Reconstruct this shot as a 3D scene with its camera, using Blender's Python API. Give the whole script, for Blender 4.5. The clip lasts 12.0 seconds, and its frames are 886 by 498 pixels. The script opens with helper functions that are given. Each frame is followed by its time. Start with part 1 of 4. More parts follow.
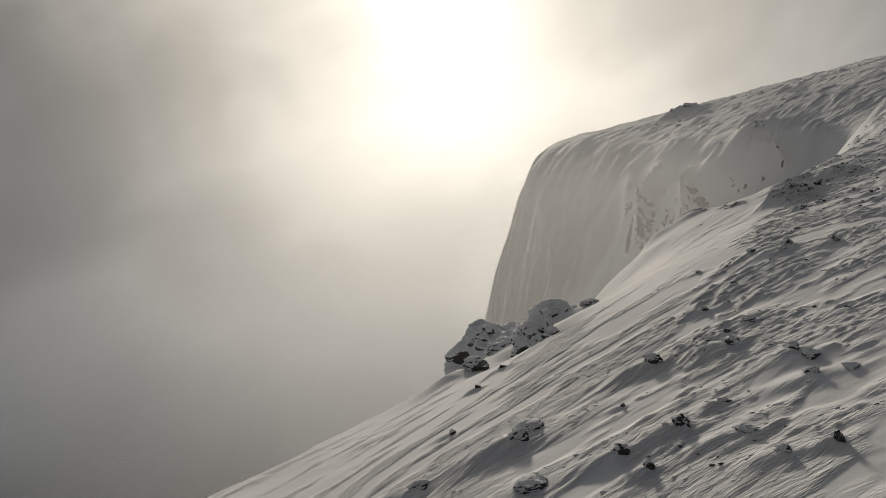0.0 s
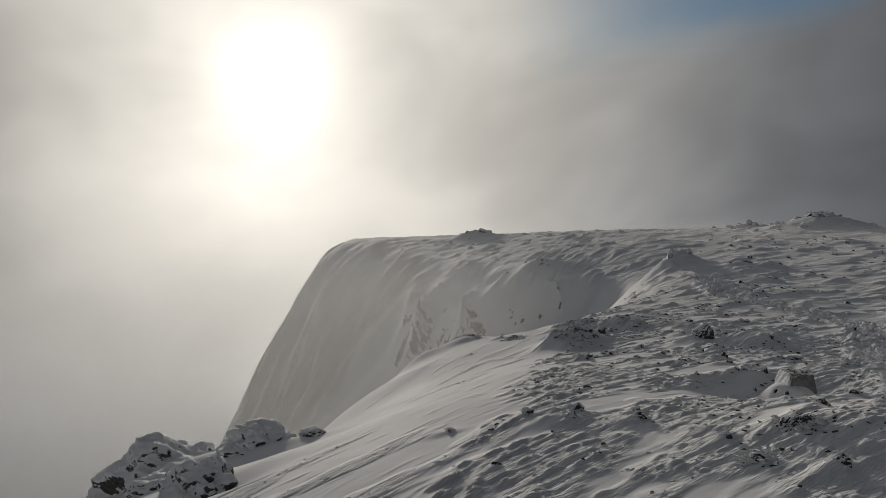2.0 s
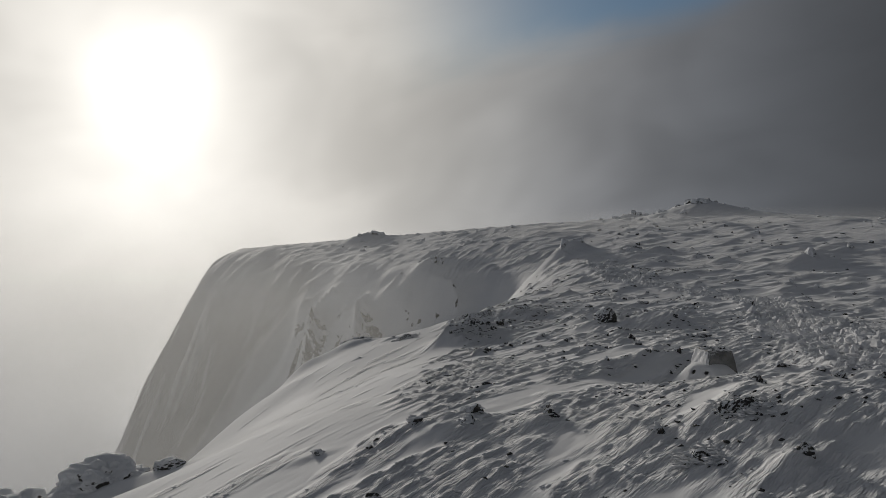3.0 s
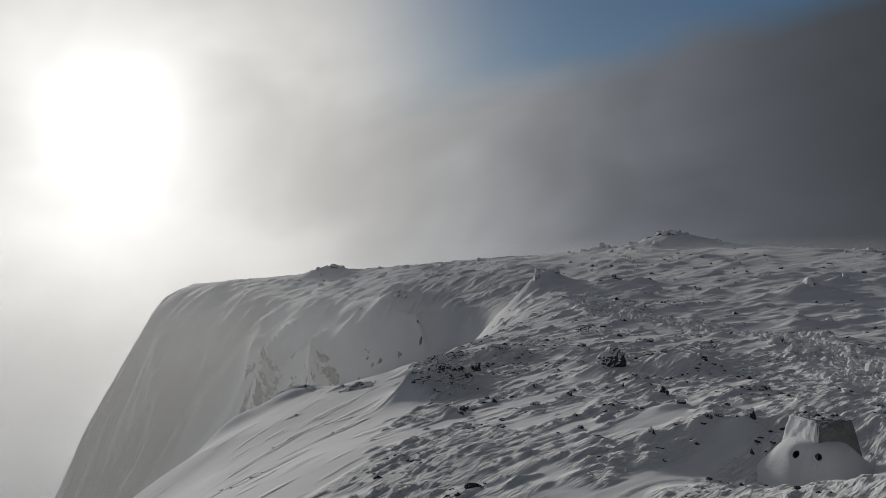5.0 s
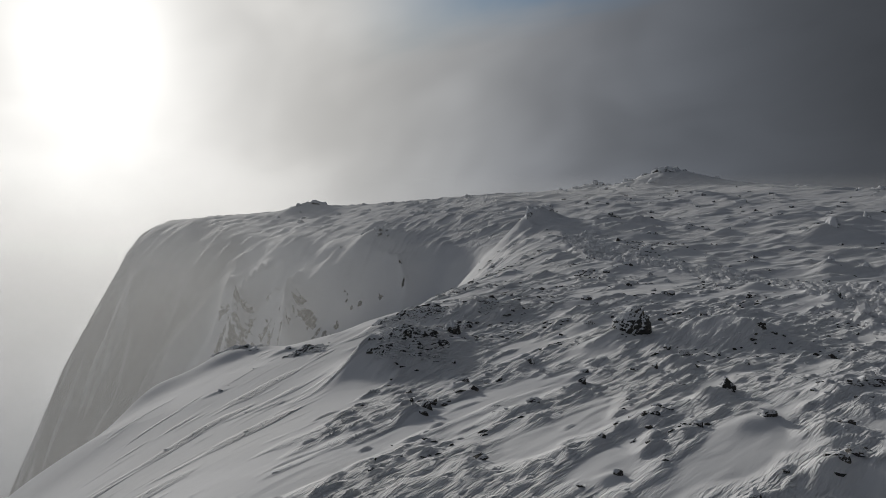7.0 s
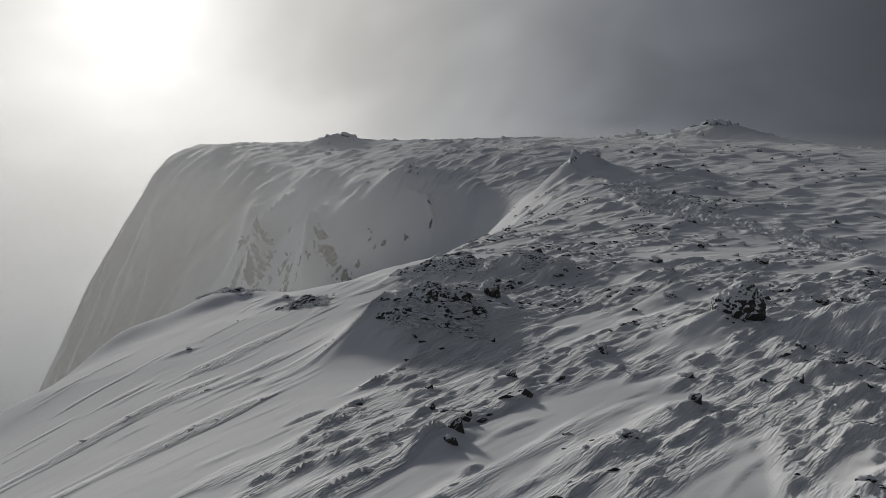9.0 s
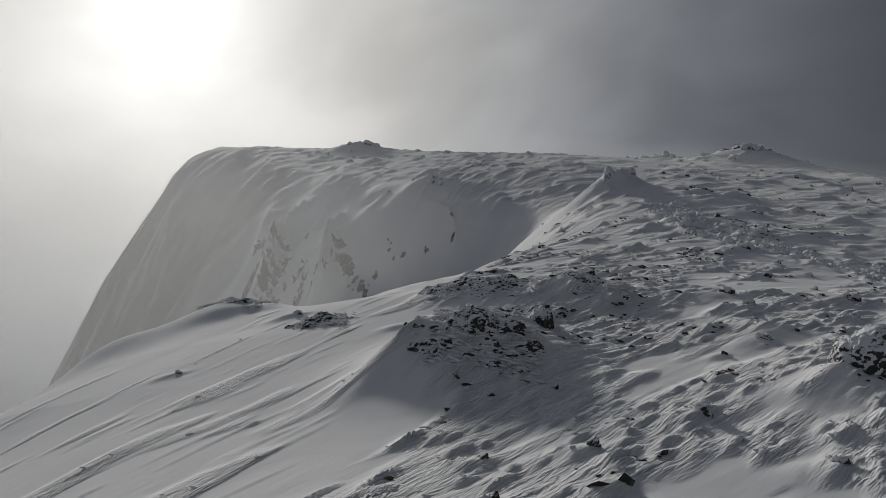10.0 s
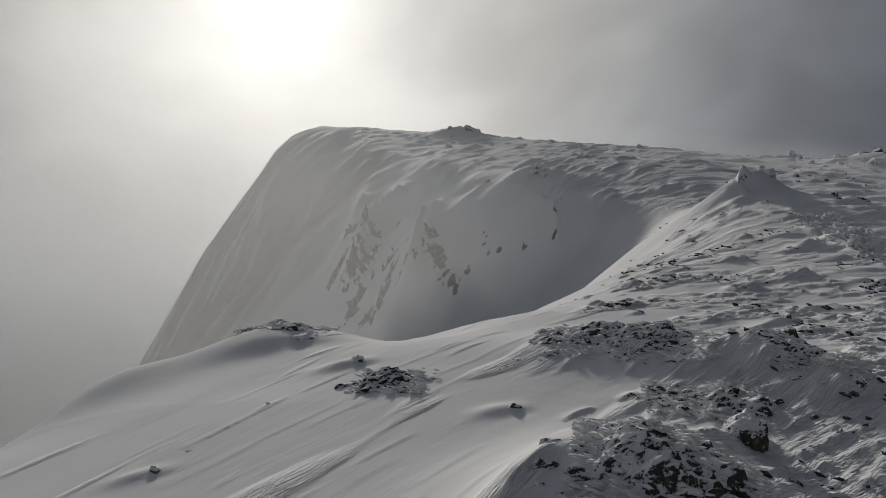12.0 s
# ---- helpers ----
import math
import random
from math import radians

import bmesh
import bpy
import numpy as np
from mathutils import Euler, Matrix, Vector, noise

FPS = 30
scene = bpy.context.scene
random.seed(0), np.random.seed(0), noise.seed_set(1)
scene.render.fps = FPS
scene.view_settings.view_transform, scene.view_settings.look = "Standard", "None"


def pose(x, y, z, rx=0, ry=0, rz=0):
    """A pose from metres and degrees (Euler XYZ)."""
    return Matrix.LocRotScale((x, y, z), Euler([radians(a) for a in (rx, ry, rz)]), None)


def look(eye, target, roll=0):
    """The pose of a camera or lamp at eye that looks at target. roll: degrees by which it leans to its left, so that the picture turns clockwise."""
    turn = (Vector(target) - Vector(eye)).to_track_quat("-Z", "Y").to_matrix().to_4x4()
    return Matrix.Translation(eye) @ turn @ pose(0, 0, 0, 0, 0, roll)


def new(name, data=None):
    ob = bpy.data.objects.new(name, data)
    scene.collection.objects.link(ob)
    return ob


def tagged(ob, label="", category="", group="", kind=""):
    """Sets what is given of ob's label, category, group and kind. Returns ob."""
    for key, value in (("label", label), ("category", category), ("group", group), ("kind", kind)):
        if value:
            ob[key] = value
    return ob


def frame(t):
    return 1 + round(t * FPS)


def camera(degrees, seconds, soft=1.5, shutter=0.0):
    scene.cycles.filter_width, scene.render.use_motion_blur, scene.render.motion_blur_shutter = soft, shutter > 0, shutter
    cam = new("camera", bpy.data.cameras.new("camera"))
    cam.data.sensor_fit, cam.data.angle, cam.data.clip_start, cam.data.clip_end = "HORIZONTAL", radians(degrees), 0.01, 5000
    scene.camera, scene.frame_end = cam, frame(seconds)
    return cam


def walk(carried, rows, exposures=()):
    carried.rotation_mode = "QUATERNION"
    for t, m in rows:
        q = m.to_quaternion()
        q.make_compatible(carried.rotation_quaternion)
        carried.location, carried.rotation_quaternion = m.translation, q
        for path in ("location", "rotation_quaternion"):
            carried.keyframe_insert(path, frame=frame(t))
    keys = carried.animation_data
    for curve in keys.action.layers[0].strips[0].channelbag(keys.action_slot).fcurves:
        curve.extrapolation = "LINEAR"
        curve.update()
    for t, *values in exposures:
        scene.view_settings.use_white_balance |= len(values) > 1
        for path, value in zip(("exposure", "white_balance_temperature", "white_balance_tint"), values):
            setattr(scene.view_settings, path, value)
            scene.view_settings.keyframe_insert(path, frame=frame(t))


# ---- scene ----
# ---------------------------------------------------------------- camera
cam = camera(64.0, 12.0, soft=0.85)
PATH = [   # seconds, x, y, z, yaw, pitch, roll
    (0, 0.07, -1.415, 2.425, 29.99, -9.67, 11.34),
    (0.5, -0.04, -0.649, 2.294, 28.69, -10.26, 12.92),
    (1, -0.178, 0.098, 2.194, 28.03, -9.67, 8.71),
    (1.5, -0.395, 0.862, 2.03, 21.07, -5.51, -4.58),
    (2, -0.486, 1.638, 1.911, 14.66, -3.07, -2.28),
    (2.5, -0.579, 2.216, 1.788, 10.84, -2.73, -1.37),
    (3, -0.519, 2.759, 1.642, 6.13, -2.53, 0.31),
    (5, -0.723, 5.029, 1.413, 3.22, 0.35, 0.39),
    (5.5, -0.704, 5.598, 1.363, 1.15, -0.89, 0.09),
    (6, -0.68, 6.124, 1.381, 0.48, -1.99, -0.45),
    (6.5, -0.679, 6.594, 1.392, 0.39, -3.56, -1.22),
    (7, -0.644, 7.095, 1.329, 2.39, -4.68, 0.02),
    (7.5, -0.716, 7.5, 1.309, 5.91, -5.46, -5.33),
    (9.5, -0.882, 9.092, 1.064, 4.9, -9.99, -3.13),
    (10, -1.056, 9.528, 1.006, 6.78, -8.44, -5.94),
    (10.5, -1.151, 9.927, 1.017, 9.48, -7.11, -7.38),
    (11, -1.229, 10.34, 1.041, 10.62, -6.57, -8.67),
    (11.5, -1.338, 10.826, 0.983, 11.23, -6.8, -9.97),
    (12, -1.458, 11.24, 0.958, 14.84, -10.48, -8.29),
]
EXPOSURES = [(0.0, 0.3, 7350, 10), (1.2, 0.13, 7150, 10), (2.5, 0.02, 6850, 10), (5.0, 0.04, 6500, 10), (9.5, 0.06, 6480, 10), (12.0, 0.12, 6620, 10)]

walk(cam, [(t, pose(x, y, z, 90 + pitch, roll, yaw)) for t, x, y, z, yaw, pitch, roll in PATH], EXPOSURES)

# ---------------------------------------------------------------- sky, haze and sun
SUN_AZ, SUN_EL = radians(-28.2), radians(9.7)     # azimuth from +y towards +x
SUN_DIR = Vector((math.sin(SUN_AZ) * math.cos(SUN_EL), math.cos(SUN_AZ) * math.cos(SUN_EL), math.sin(SUN_EL)))


class Nodes:
    """Short hand for node trees."""

    def __init__(self, tree):
        self.tree = tree
        tree.nodes.clear()

    def add(self, kind, operation=None, blend_type=None, data_type=None, interpolation_type=None, feature=None):
        node = self.tree.nodes.new(kind)
        if data_type:
            node.data_type = data_type
        if operation:
            node.operation = operation
        if blend_type:
            node.blend_type = blend_type
        if interpolation_type:
            node.interpolation_type = interpolation_type
        if feature:
            node.feature = feature
        return node

    def link(self, a, b):
        self.tree.links.new(a, b)

    def put(self, socket, value):
        if isinstance(value, bpy.types.NodeSocket):
            self.link(value, socket)
        else:
            socket.default_value = value

    def math(self, operation, a, b=0.0, c=0.0):
        node = self.add("ShaderNodeMath", operation=operation)
        for socket, value in zip(node.inputs, (a, b, c)):
            self.put(socket, value)
        return node.outputs[0]

    def vmath(self, operation, a, b=(0, 0, 0)):
        node = self.add("ShaderNodeVectorMath", operation=operation)
        self.put(node.inputs[0], a)
        self.put(node.inputs[1], b)
        return node.outputs["Value"] if operation in ("DOT_PRODUCT", "LENGTH") else node.outputs["Vector"]

    def ramp(self, value, lo, hi, a=0.0, b=1.0):
        node = self.add("ShaderNodeMapRange", interpolation_type="SMOOTHSTEP")
        for socket, v in zip(node.inputs, (value, lo, hi, a, b)):
            self.put(socket, v)
        return node.outputs[0]

    def mix(self, factor, a, b, blend_type="MIX"):
        node = self.add("ShaderNodeMix", data_type="RGBA", blend_type=blend_type)
        self.put(node.inputs["Factor"], factor)
        for socket, value in zip((node.inputs[6], node.inputs[7]), (a, b)):
            self.put(socket, value if isinstance(value, bpy.types.NodeSocket) else (*value, 1.0))
        return node.outputs[2]

    def noise(self, vector, scale, detail=3.0, rough=0.5, distortion=0.0):
        node = self.add("ShaderNodeTexNoise")
        if vector is not None:
            self.link(vector, node.inputs["Vector"])
        for key, value in (("Scale", scale), ("Detail", detail), ("Roughness", rough), ("Distortion", distortion)):
            self.put(node.inputs[key], value)
        return node.outputs[0]

    def stretch(self, vector, scale, turn=(0, 0, 0)):
        """Turns the vector, then scales it."""
        first, then = self.add("ShaderNodeMapping"), self.add("ShaderNodeMapping")
        self.link(vector, first.inputs["Vector"])
        first.inputs["Rotation"].default_value = turn
        self.link(first.outputs[0], then.inputs["Vector"])
        then.inputs["Scale"].default_value = scale
        return then.outputs[0]


def build_world():
    world = bpy.data.worlds.new("misty_sky")
    scene.world = world
    world.use_nodes = True
    n = Nodes(world.node_tree)
    way = n.add("ShaderNodeTexCoord").outputs["Generated"]
    parts = n.add("ShaderNodeSeparateXYZ")
    n.link(way, parts.inputs[0])
    x, y, z = parts.outputs
    theta = n.math("MULTIPLY", n.math("ARCCOSINE", n.math("MINIMUM", n.vmath("DOT_PRODUCT", way, tuple(SUN_DIR)), 0.99999)), 57.2958)
    elev = n.math("MULTIPLY", n.math("ARCSINE", z), 57.2958)
    azim = n.math("MULTIPLY", n.math("ARCTAN2", x, y), 57.2958)
    # sunlight scattered in the mist falls off from the sun, less so down towards the drop
    under = n.math("MINIMUM", n.math("SUBTRACT", elev, math.degrees(SUN_EL)), 0.0)
    spread = n.math("SUBTRACT", n.math("MULTIPLY", theta, theta), n.math("MULTIPLY", n.math("MULTIPLY", under, under), 0.8))
    drawn = n.math("SQRT", n.math("MAXIMUM", spread, 0.0))
    wide = n.math("ADD", n.math("MULTIPLY", n.math("EXPONENT", n.math("DIVIDE", drawn, -9.0)), 0.12),
                  n.math("MULTIPLY", n.math("EXPONENT", n.math("DIVIDE", drawn, -22.0)), 1.02))
    core = n.math("MULTIPLY", n.math("EXPONENT", n.math("MULTIPLY", n.math("POWER", n.math("DIVIDE", theta, 4.5), 2.0), -1.0)), 0.46)
    clouds = n.noise(n.stretch(way, (1.5, 1.5, 2.2), (0.0, 0.35, 0.0)), 2.2, 3.0, 0.5, 0.3)
    wisps = n.noise(n.stretch(way, (1.0, 1.0, 2.6), (0.0, 0.2, 0.0)), 4.5, 4.0, 0.55, 0.8)
    puff = n.math("MULTIPLY", n.ramp(clouds, 0.34, 0.66, 0.5, 1.55), n.ramp(wisps, 0.3, 0.7, 0.93, 1.07))
    glow = n.math("MULTIPLY", n.math("MULTIPLY", wide, n.math("MULTIPLY", n.ramp(azim, -8.0, 28.0, 1.0, 0.5), n.ramp(azim, -62.0, -36.0, 0.68, 1.0))), n.math("ADD", n.math("MULTIPLY", puff, 0.2), 0.8))
    low = n.ramp(elev, -14.0, 11.0, 1.0, 0.0)
    thin = n.math("ADD", n.math("MULTIPLY", puff, n.ramp(azim, -5.0, 35.0, 0.034, 0.009)), n.math("MULTIPLY", low, 0.04))
    warm = n.mix(n.ramp(theta, 14.0, 50.0), (1.0, 0.985, 0.95), (0.87, 0.95, 1.09))
    # added fill out of view: a low glow behind the camera, a weak one overhead
    facing = n.math("MULTIPLY", n.math("MULTIPLY", n.ramp(y, 0.0, -0.7), n.ramp(elev, 40.0, 8.0)), 0.22)
    overhead_fill = n.math("MULTIPLY", n.ramp(elev, 26.0, 60.0), 0.035)
    light = n.math("ADD", n.math("ADD", n.math("ADD", n.math("ADD", glow, core), thin), facing), overhead_fill)
    light = n.math("MULTIPLY", light, n.ramp(elev, -27.0, -7.0, 0.25, 1.0))
    # the drop is in shade away from the sun
    dim = n.math("MULTIPLY", n.ramp(theta, 26.0, 44.0, 0.0, 0.28), n.ramp(elev, 3.0, -6.0))
    light = n.math("MULTIPLY", light, n.math("SUBTRACT", 1.0, dim))
    mist = n.vmath("SCALE", warm)
    n.put(mist.node.inputs["Scale"], light)
    # a gap of clear blue above the cloud bank
    sky = n.add("ShaderNodeTexSky")
    sky.sky_type, sky.sun_disc, sky.sun_elevation, sky.sun_rotation = "NISHITA", False, SUN_EL, SUN_AZ
    blue = n.mix(1.0, sky.outputs[0], (0.030, 0.041, 0.056), "MULTIPLY")
    edge = n.math("ADD", n.math("MULTIPLY", azim, 0.17), n.math("ADD", n.math("MULTIPLY", clouds, 4.0), n.math("MULTIPLY", wisps, 3.0)))
    bank = n.math("SUBTRACT", elev, edge)
    gap = n.math("MULTIPLY", n.ramp(bank, 7.0, 11.2), n.ramp(theta, 14.0, 34.0))
    gap = n.math("MULTIPLY", n.math("MULTIPLY", gap, n.math("MULTIPLY", n.ramp(azim, -24.0, -4.0), n.ramp(elev, 40.0, 24.0))), 0.9)
    total = n.mix(gap, mist, blue)
    back = n.add("ShaderNodeBackground")
    n.link(total, back.inputs["Color"])
    back.inputs["Strength"].default_value = 1.0
    out = n.add("ShaderNodeOutputWorld")
    n.link(back.outputs[0], out.inputs["Surface"])


build_world()
lamp = bpy.data.lights.new("sun", "SUN")
lamp.energy, lamp.angle, lamp.color = 1.85, radians(6.0), (1.0, 0.965, 0.90)
sun = new("sun", lamp)
sun.matrix_world = look(SUN_DIR * 100, (0, 0, 0))


# ---------------------------------------------------------------- materials
def material(name):
    made = bpy.data.materials.new(name)
    made.use_nodes = True
    n = Nodes(made.node_tree)
    shader = n.add("ShaderNodeBsdfPrincipled")
    out = n.add("ShaderNodeOutputMaterial")
    n.link(shader.outputs[0], out.inputs["Surface"])
    return made, n, shader


def bump(n, height, strength, distance, below=None):
    node = n.add("ShaderNodeBump")
    node.inputs["Strength"].default_value, node.inputs["Distance"].default_value = strength, distance
    n.put(node.inputs["Height"], height)
    if below is not None:
        n.link(below, node.inputs["Normal"])
    return node.outputs[0]


WIND = radians(50.0)          # the wind's streaks run this far from +x towards +y


def snow_base(name):
    made, n, shader = material(name)
    at = n.add("ShaderNodeNewGeometry").outputs["Position"]
    broad = n.noise(at, 0.7, 3.0)
    colour = n.mix(n.ramp(broad, 0.3, 0.7), (0.75, 0.755, 0.775), (0.82, 0.82, 0.825))
    colour = n.mix(n.ramp(n.noise(at, 160.0, 2.0), 0.35, 0.75, 0.0, 0.12), colour, (0.70, 0.71, 0.73))
    n.link(colour, shader.inputs["Base Color"])
    n.put(shader.inputs["Roughness"], n.ramp(broad, 0.3, 0.7, 0.8, 0.95))
    shader.inputs["Specular IOR Level"].default_value = 0.06
    return made, n, shader, at


def snow_material():
    """Loose snow and rime."""
    made, n, shader, at = snow_base("snow")
    n.link(bump(n, n.noise(at, 70.0, 3.0, 0.6), 0.5, 0.01), shader.inputs["Normal"])
    return made


def ground_snow_material():
    """Packed snow whose relief follows the wind's lines, stored in the sheet's own coordinates."""
    made, n, shader, at = snow_base("wind_packed_snow")
    wind = n.add("ShaderNodeUVMap").outputs[0]
    scaly = n.add("ShaderNodeAttribute")
    scaly.attribute_name = "scaly"
    patch = scaly.outputs["Fac"]
    drift = n.add("ShaderNodeAttribute")
    drift.attribute_name = "drift"
    warp = n.noise(at, 5.0, 3.0)
    lines = n.noise(n.stretch(wind, (2.2, 13.0, 1.0)), 1.0, 4.0, 0.6, 1.2)
    feathers = n.noise(n.stretch(wind, (17.0, 80.0, 1.0)), 1.0, 2.0, 0.5, 0.5)
    plates = n.noise(n.stretch(wind, (5.5, 32.0, 1.0)), 1.0, 3.0, 0.55, 0.4)
    grain = n.noise(at, 95.0, 2.0, 0.6)
    south = n.add("ShaderNodeSeparateXYZ")
    n.link(at, south.inputs[0])
    streaks = n.math("MULTIPLY", n.math("MULTIPLY", lines, drift.outputs["Fac"]), n.ramp(n.noise(at, 1.3, 2.0), 0.42, 0.62, 0.15, 1.0))
    first = bump(n, n.math("ADD", n.math("MULTIPLY", streaks, n.ramp(south.outputs[1], 15.0, 24.0, 0.2, 1.7)), n.math("MULTIPLY", warp, 0.3)), 0.4, 0.035)
    crust = n.math("MULTIPLY", n.math("ADD", n.math("MULTIPLY", feathers, 0.55), n.math("MULTIPLY", plates, 0.8)), patch)
    n.link(bump(n, n.math("ADD", crust, n.math("MULTIPLY", grain, 0.025)), 1.0, 0.034, first), shader.inputs["Normal"])
    # rock that the snow does not hold to, on the outer wall
    bare = n.add("ShaderNodeAttribute")
    bare.attribute_name = "bare"
    rock = n.mix(n.noise(at, 0.9, 4.0, 0.6), (0.022, 0.021, 0.02), (0.10, 0.094, 0.088))
    patchy = n.noise(n.stretch(at, (3.2, 3.2, 1.3), (0.0, 0.45, 0.0)), 1.0, 5.0, 0.7)
    ledge = n.add("ShaderNodeAttribute")
    ledge.attribute_name = "ledge"
    shows = n.math("MULTIPLY", bare.outputs["Fac"], n.ramp(n.noise(n.stretch(at, (1.0, 1.0, 0.35)), 0.8, 5.0, 0.65), 0.36, 0.60, 0.8, 1.0))
    snow = shader.inputs["Base Color"].links[0].from_socket
    ledges = n.ramp(n.math("ADD", ledge.outputs["Fac"], n.math("MULTIPLY", n.math("SUBTRACT", patchy, 0.5), 2.2)), 0.50, 0.58)
    n.link(n.mix(n.math("MAXIMUM", shows, ledges), snow, rock), shader.inputs["Base Color"])
    return made


def rock_material(name, dark, frost, size=20.0):
    """Dark stone, with rime on its upper and windward faces."""
    made, n, shader = material(name)
    geo = n.add("ShaderNodeNewGeometry")
    at = geo.outputs["Position"]
    info = n.add("ShaderNodeObjectInfo")
    stone = n.mix(n.noise(at, 14.0, 5.0, 0.6), tuple(0.5 * c for c in dark), tuple(1.6 * c for c in dark))
    stone = n.mix(n.ramp(n.noise(at, 31.0, 3.0), 0.56, 0.66, 0.0, 0.7), stone, (0.16, 0.15, 0.12))
    up = n.add("ShaderNodeSeparateXYZ")
    n.link(geo.outputs["Normal"], up.inputs[0])
    patch = n.noise(n.stretch(at, (0.6, 1.6, 1.6), (0, 0, -WIND)), size, 5.0, 0.66)
    lean = n.math("ADD", n.math("MULTIPLY", up.outputs[2], 0.36), n.math("MULTIPLY", up.outputs[0], -0.12))
    cover = n.math("ADD", n.math("ADD", patch, lean), n.math("MULTIPLY", info.outputs["Random"], 0.08))
    rime = n.ramp(cover, frost, frost + 0.09)
    n.link(n.mix(rime, stone, (0.82, 0.83, 0.85)), shader.inputs["Base Color"])
    shader.inputs["Roughness"].default_value = 0.85
    first = bump(n, n.noise(at, 24.0, 5.0, 0.65), 0.7, 0.03)
    n.link(bump(n, rime, 0.6, 0.015, first), shader.inputs["Normal"])
    return made


def haze_sheet_material(name, alpha_nodes, passing):
    """Stand-in for haze on a thin sheet: part of the light passes, the rest is scattered both ways."""
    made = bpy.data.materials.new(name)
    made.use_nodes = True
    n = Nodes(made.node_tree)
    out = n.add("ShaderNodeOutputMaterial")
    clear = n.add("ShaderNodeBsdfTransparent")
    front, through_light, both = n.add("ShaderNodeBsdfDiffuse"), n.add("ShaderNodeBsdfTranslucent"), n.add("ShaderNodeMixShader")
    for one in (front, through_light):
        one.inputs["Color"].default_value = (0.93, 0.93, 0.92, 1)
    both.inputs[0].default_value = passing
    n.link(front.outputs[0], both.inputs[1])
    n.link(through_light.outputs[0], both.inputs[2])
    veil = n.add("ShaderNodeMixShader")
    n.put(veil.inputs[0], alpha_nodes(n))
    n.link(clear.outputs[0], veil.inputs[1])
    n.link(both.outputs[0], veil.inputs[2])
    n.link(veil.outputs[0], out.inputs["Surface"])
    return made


SNOW = snow_material()
GROUND_SNOW = ground_snow_material()
ROCK = rock_material("frosted_dark_stone", (0.045, 0.042, 0.038), 0.66)
BARE = rock_material("scoured_dark_stone", (0.04, 0.038, 0.034), 0.80)
DRAPED = rock_material("snow_draped_stone", (0.055, 0.052, 0.048), 0.52, 9.0)
OUTCROP = rock_material("feathered_dark_stone", (0.04, 0.038, 0.034), 0.71, 40.0)
RIMED = rock_material("rimed_stone", (0.05, 0.047, 0.043), 0.45)


# ---------------------------------------------------------------- ground
def lattice(ix, iy, seed):
    h = (ix * 374761393 + iy * 668265263 + seed * 974711) & 0xFFFFFFFF
    h = ((h ^ (h >> 13)) * 1274126177) & 0xFFFFFFFF
    h = h ^ (h >> 16)
    a = (h & 0xFFFF) / 65535.0 * 2 * np.pi
    return np.cos(a), np.sin(a)


def perlin(x, y, seed=0):
    """Gradient noise, about -0.7 to 0.7."""
    x0, y0 = np.floor(x).astype(np.int64), np.floor(y).astype(np.int64)
    fx, fy = x - x0, y - y0
    u, v = fx * fx * fx * (fx * (fx * 6 - 15) + 10), fy * fy * fy * (fy * (fy * 6 - 15) + 10)
    total = 0.0
    for i, wx in ((0, 1 - u), (1, u)):
        for j, wy in ((0, 1 - v), (1, v)):
            gx, gy = lattice(x0 + i, y0 + j, seed)
            total = total + wx * wy * (gx * (fx - i) + gy * (fy - j))
    return total


def fbm(x, y, octaves, seed=0, gain=0.5):
    total, size = 0.0, 1.0
    for k in range(octaves):
        total = total + size * perlin(x * 2 ** k + 17.3 * k, y * 2 ** k - 9.1 * k, seed + k)
        size *= gain
    return total


def smooth(v, lo, hi):
    k = np.clip((v - lo) / (hi - lo), 0, 1)
    return k * k * (3 - 2 * k)


# the rim of the cliff: plateau on its right hand, the drop on its left
RIM = [(-8.5, -80), (-8.6, -20), (-8.6, 0), (-8.6, 6), (-7.9, 8.3), (-6.5, 10.2), (-5.7, 11.5), (-5.0, 13.5), (-4.45, 15.4), (-3.2, 16.4), (-2.4, 17.4),
       (-1.6, 20.0), (-0.7, 23.3), (0.3, 27.0), (0.7, 30.2), (-0.6, 33.0), (-3.0, 34.4), (-5.0, 35.2), (-7.5, 37.5), (-10.5, 40.8), (-14.0, 45.5),
       (-18.8, 51.3), (-25.3, 59.3), (-30.4, 69.0), (-35.5, 90.0), (-36.5, 108.0), (-34.0, 140.0), (-18.0, 220.0), (100.0, 600.0), (900.0, 2000.0)]


def rim_line():
    """The rim as a dense, rounded line."""
    p = np.array(RIM, float)
    for _ in range(3):
        q = np.empty((2 * len(p) - 2, 2))
        q[0::2], q[1::2] = 0.75 * p[:-1] + 0.25 * p[1:], 0.25 * p[:-1] + 0.75 * p[1:]
        p = q
    return p


RIM_P = rim_line()


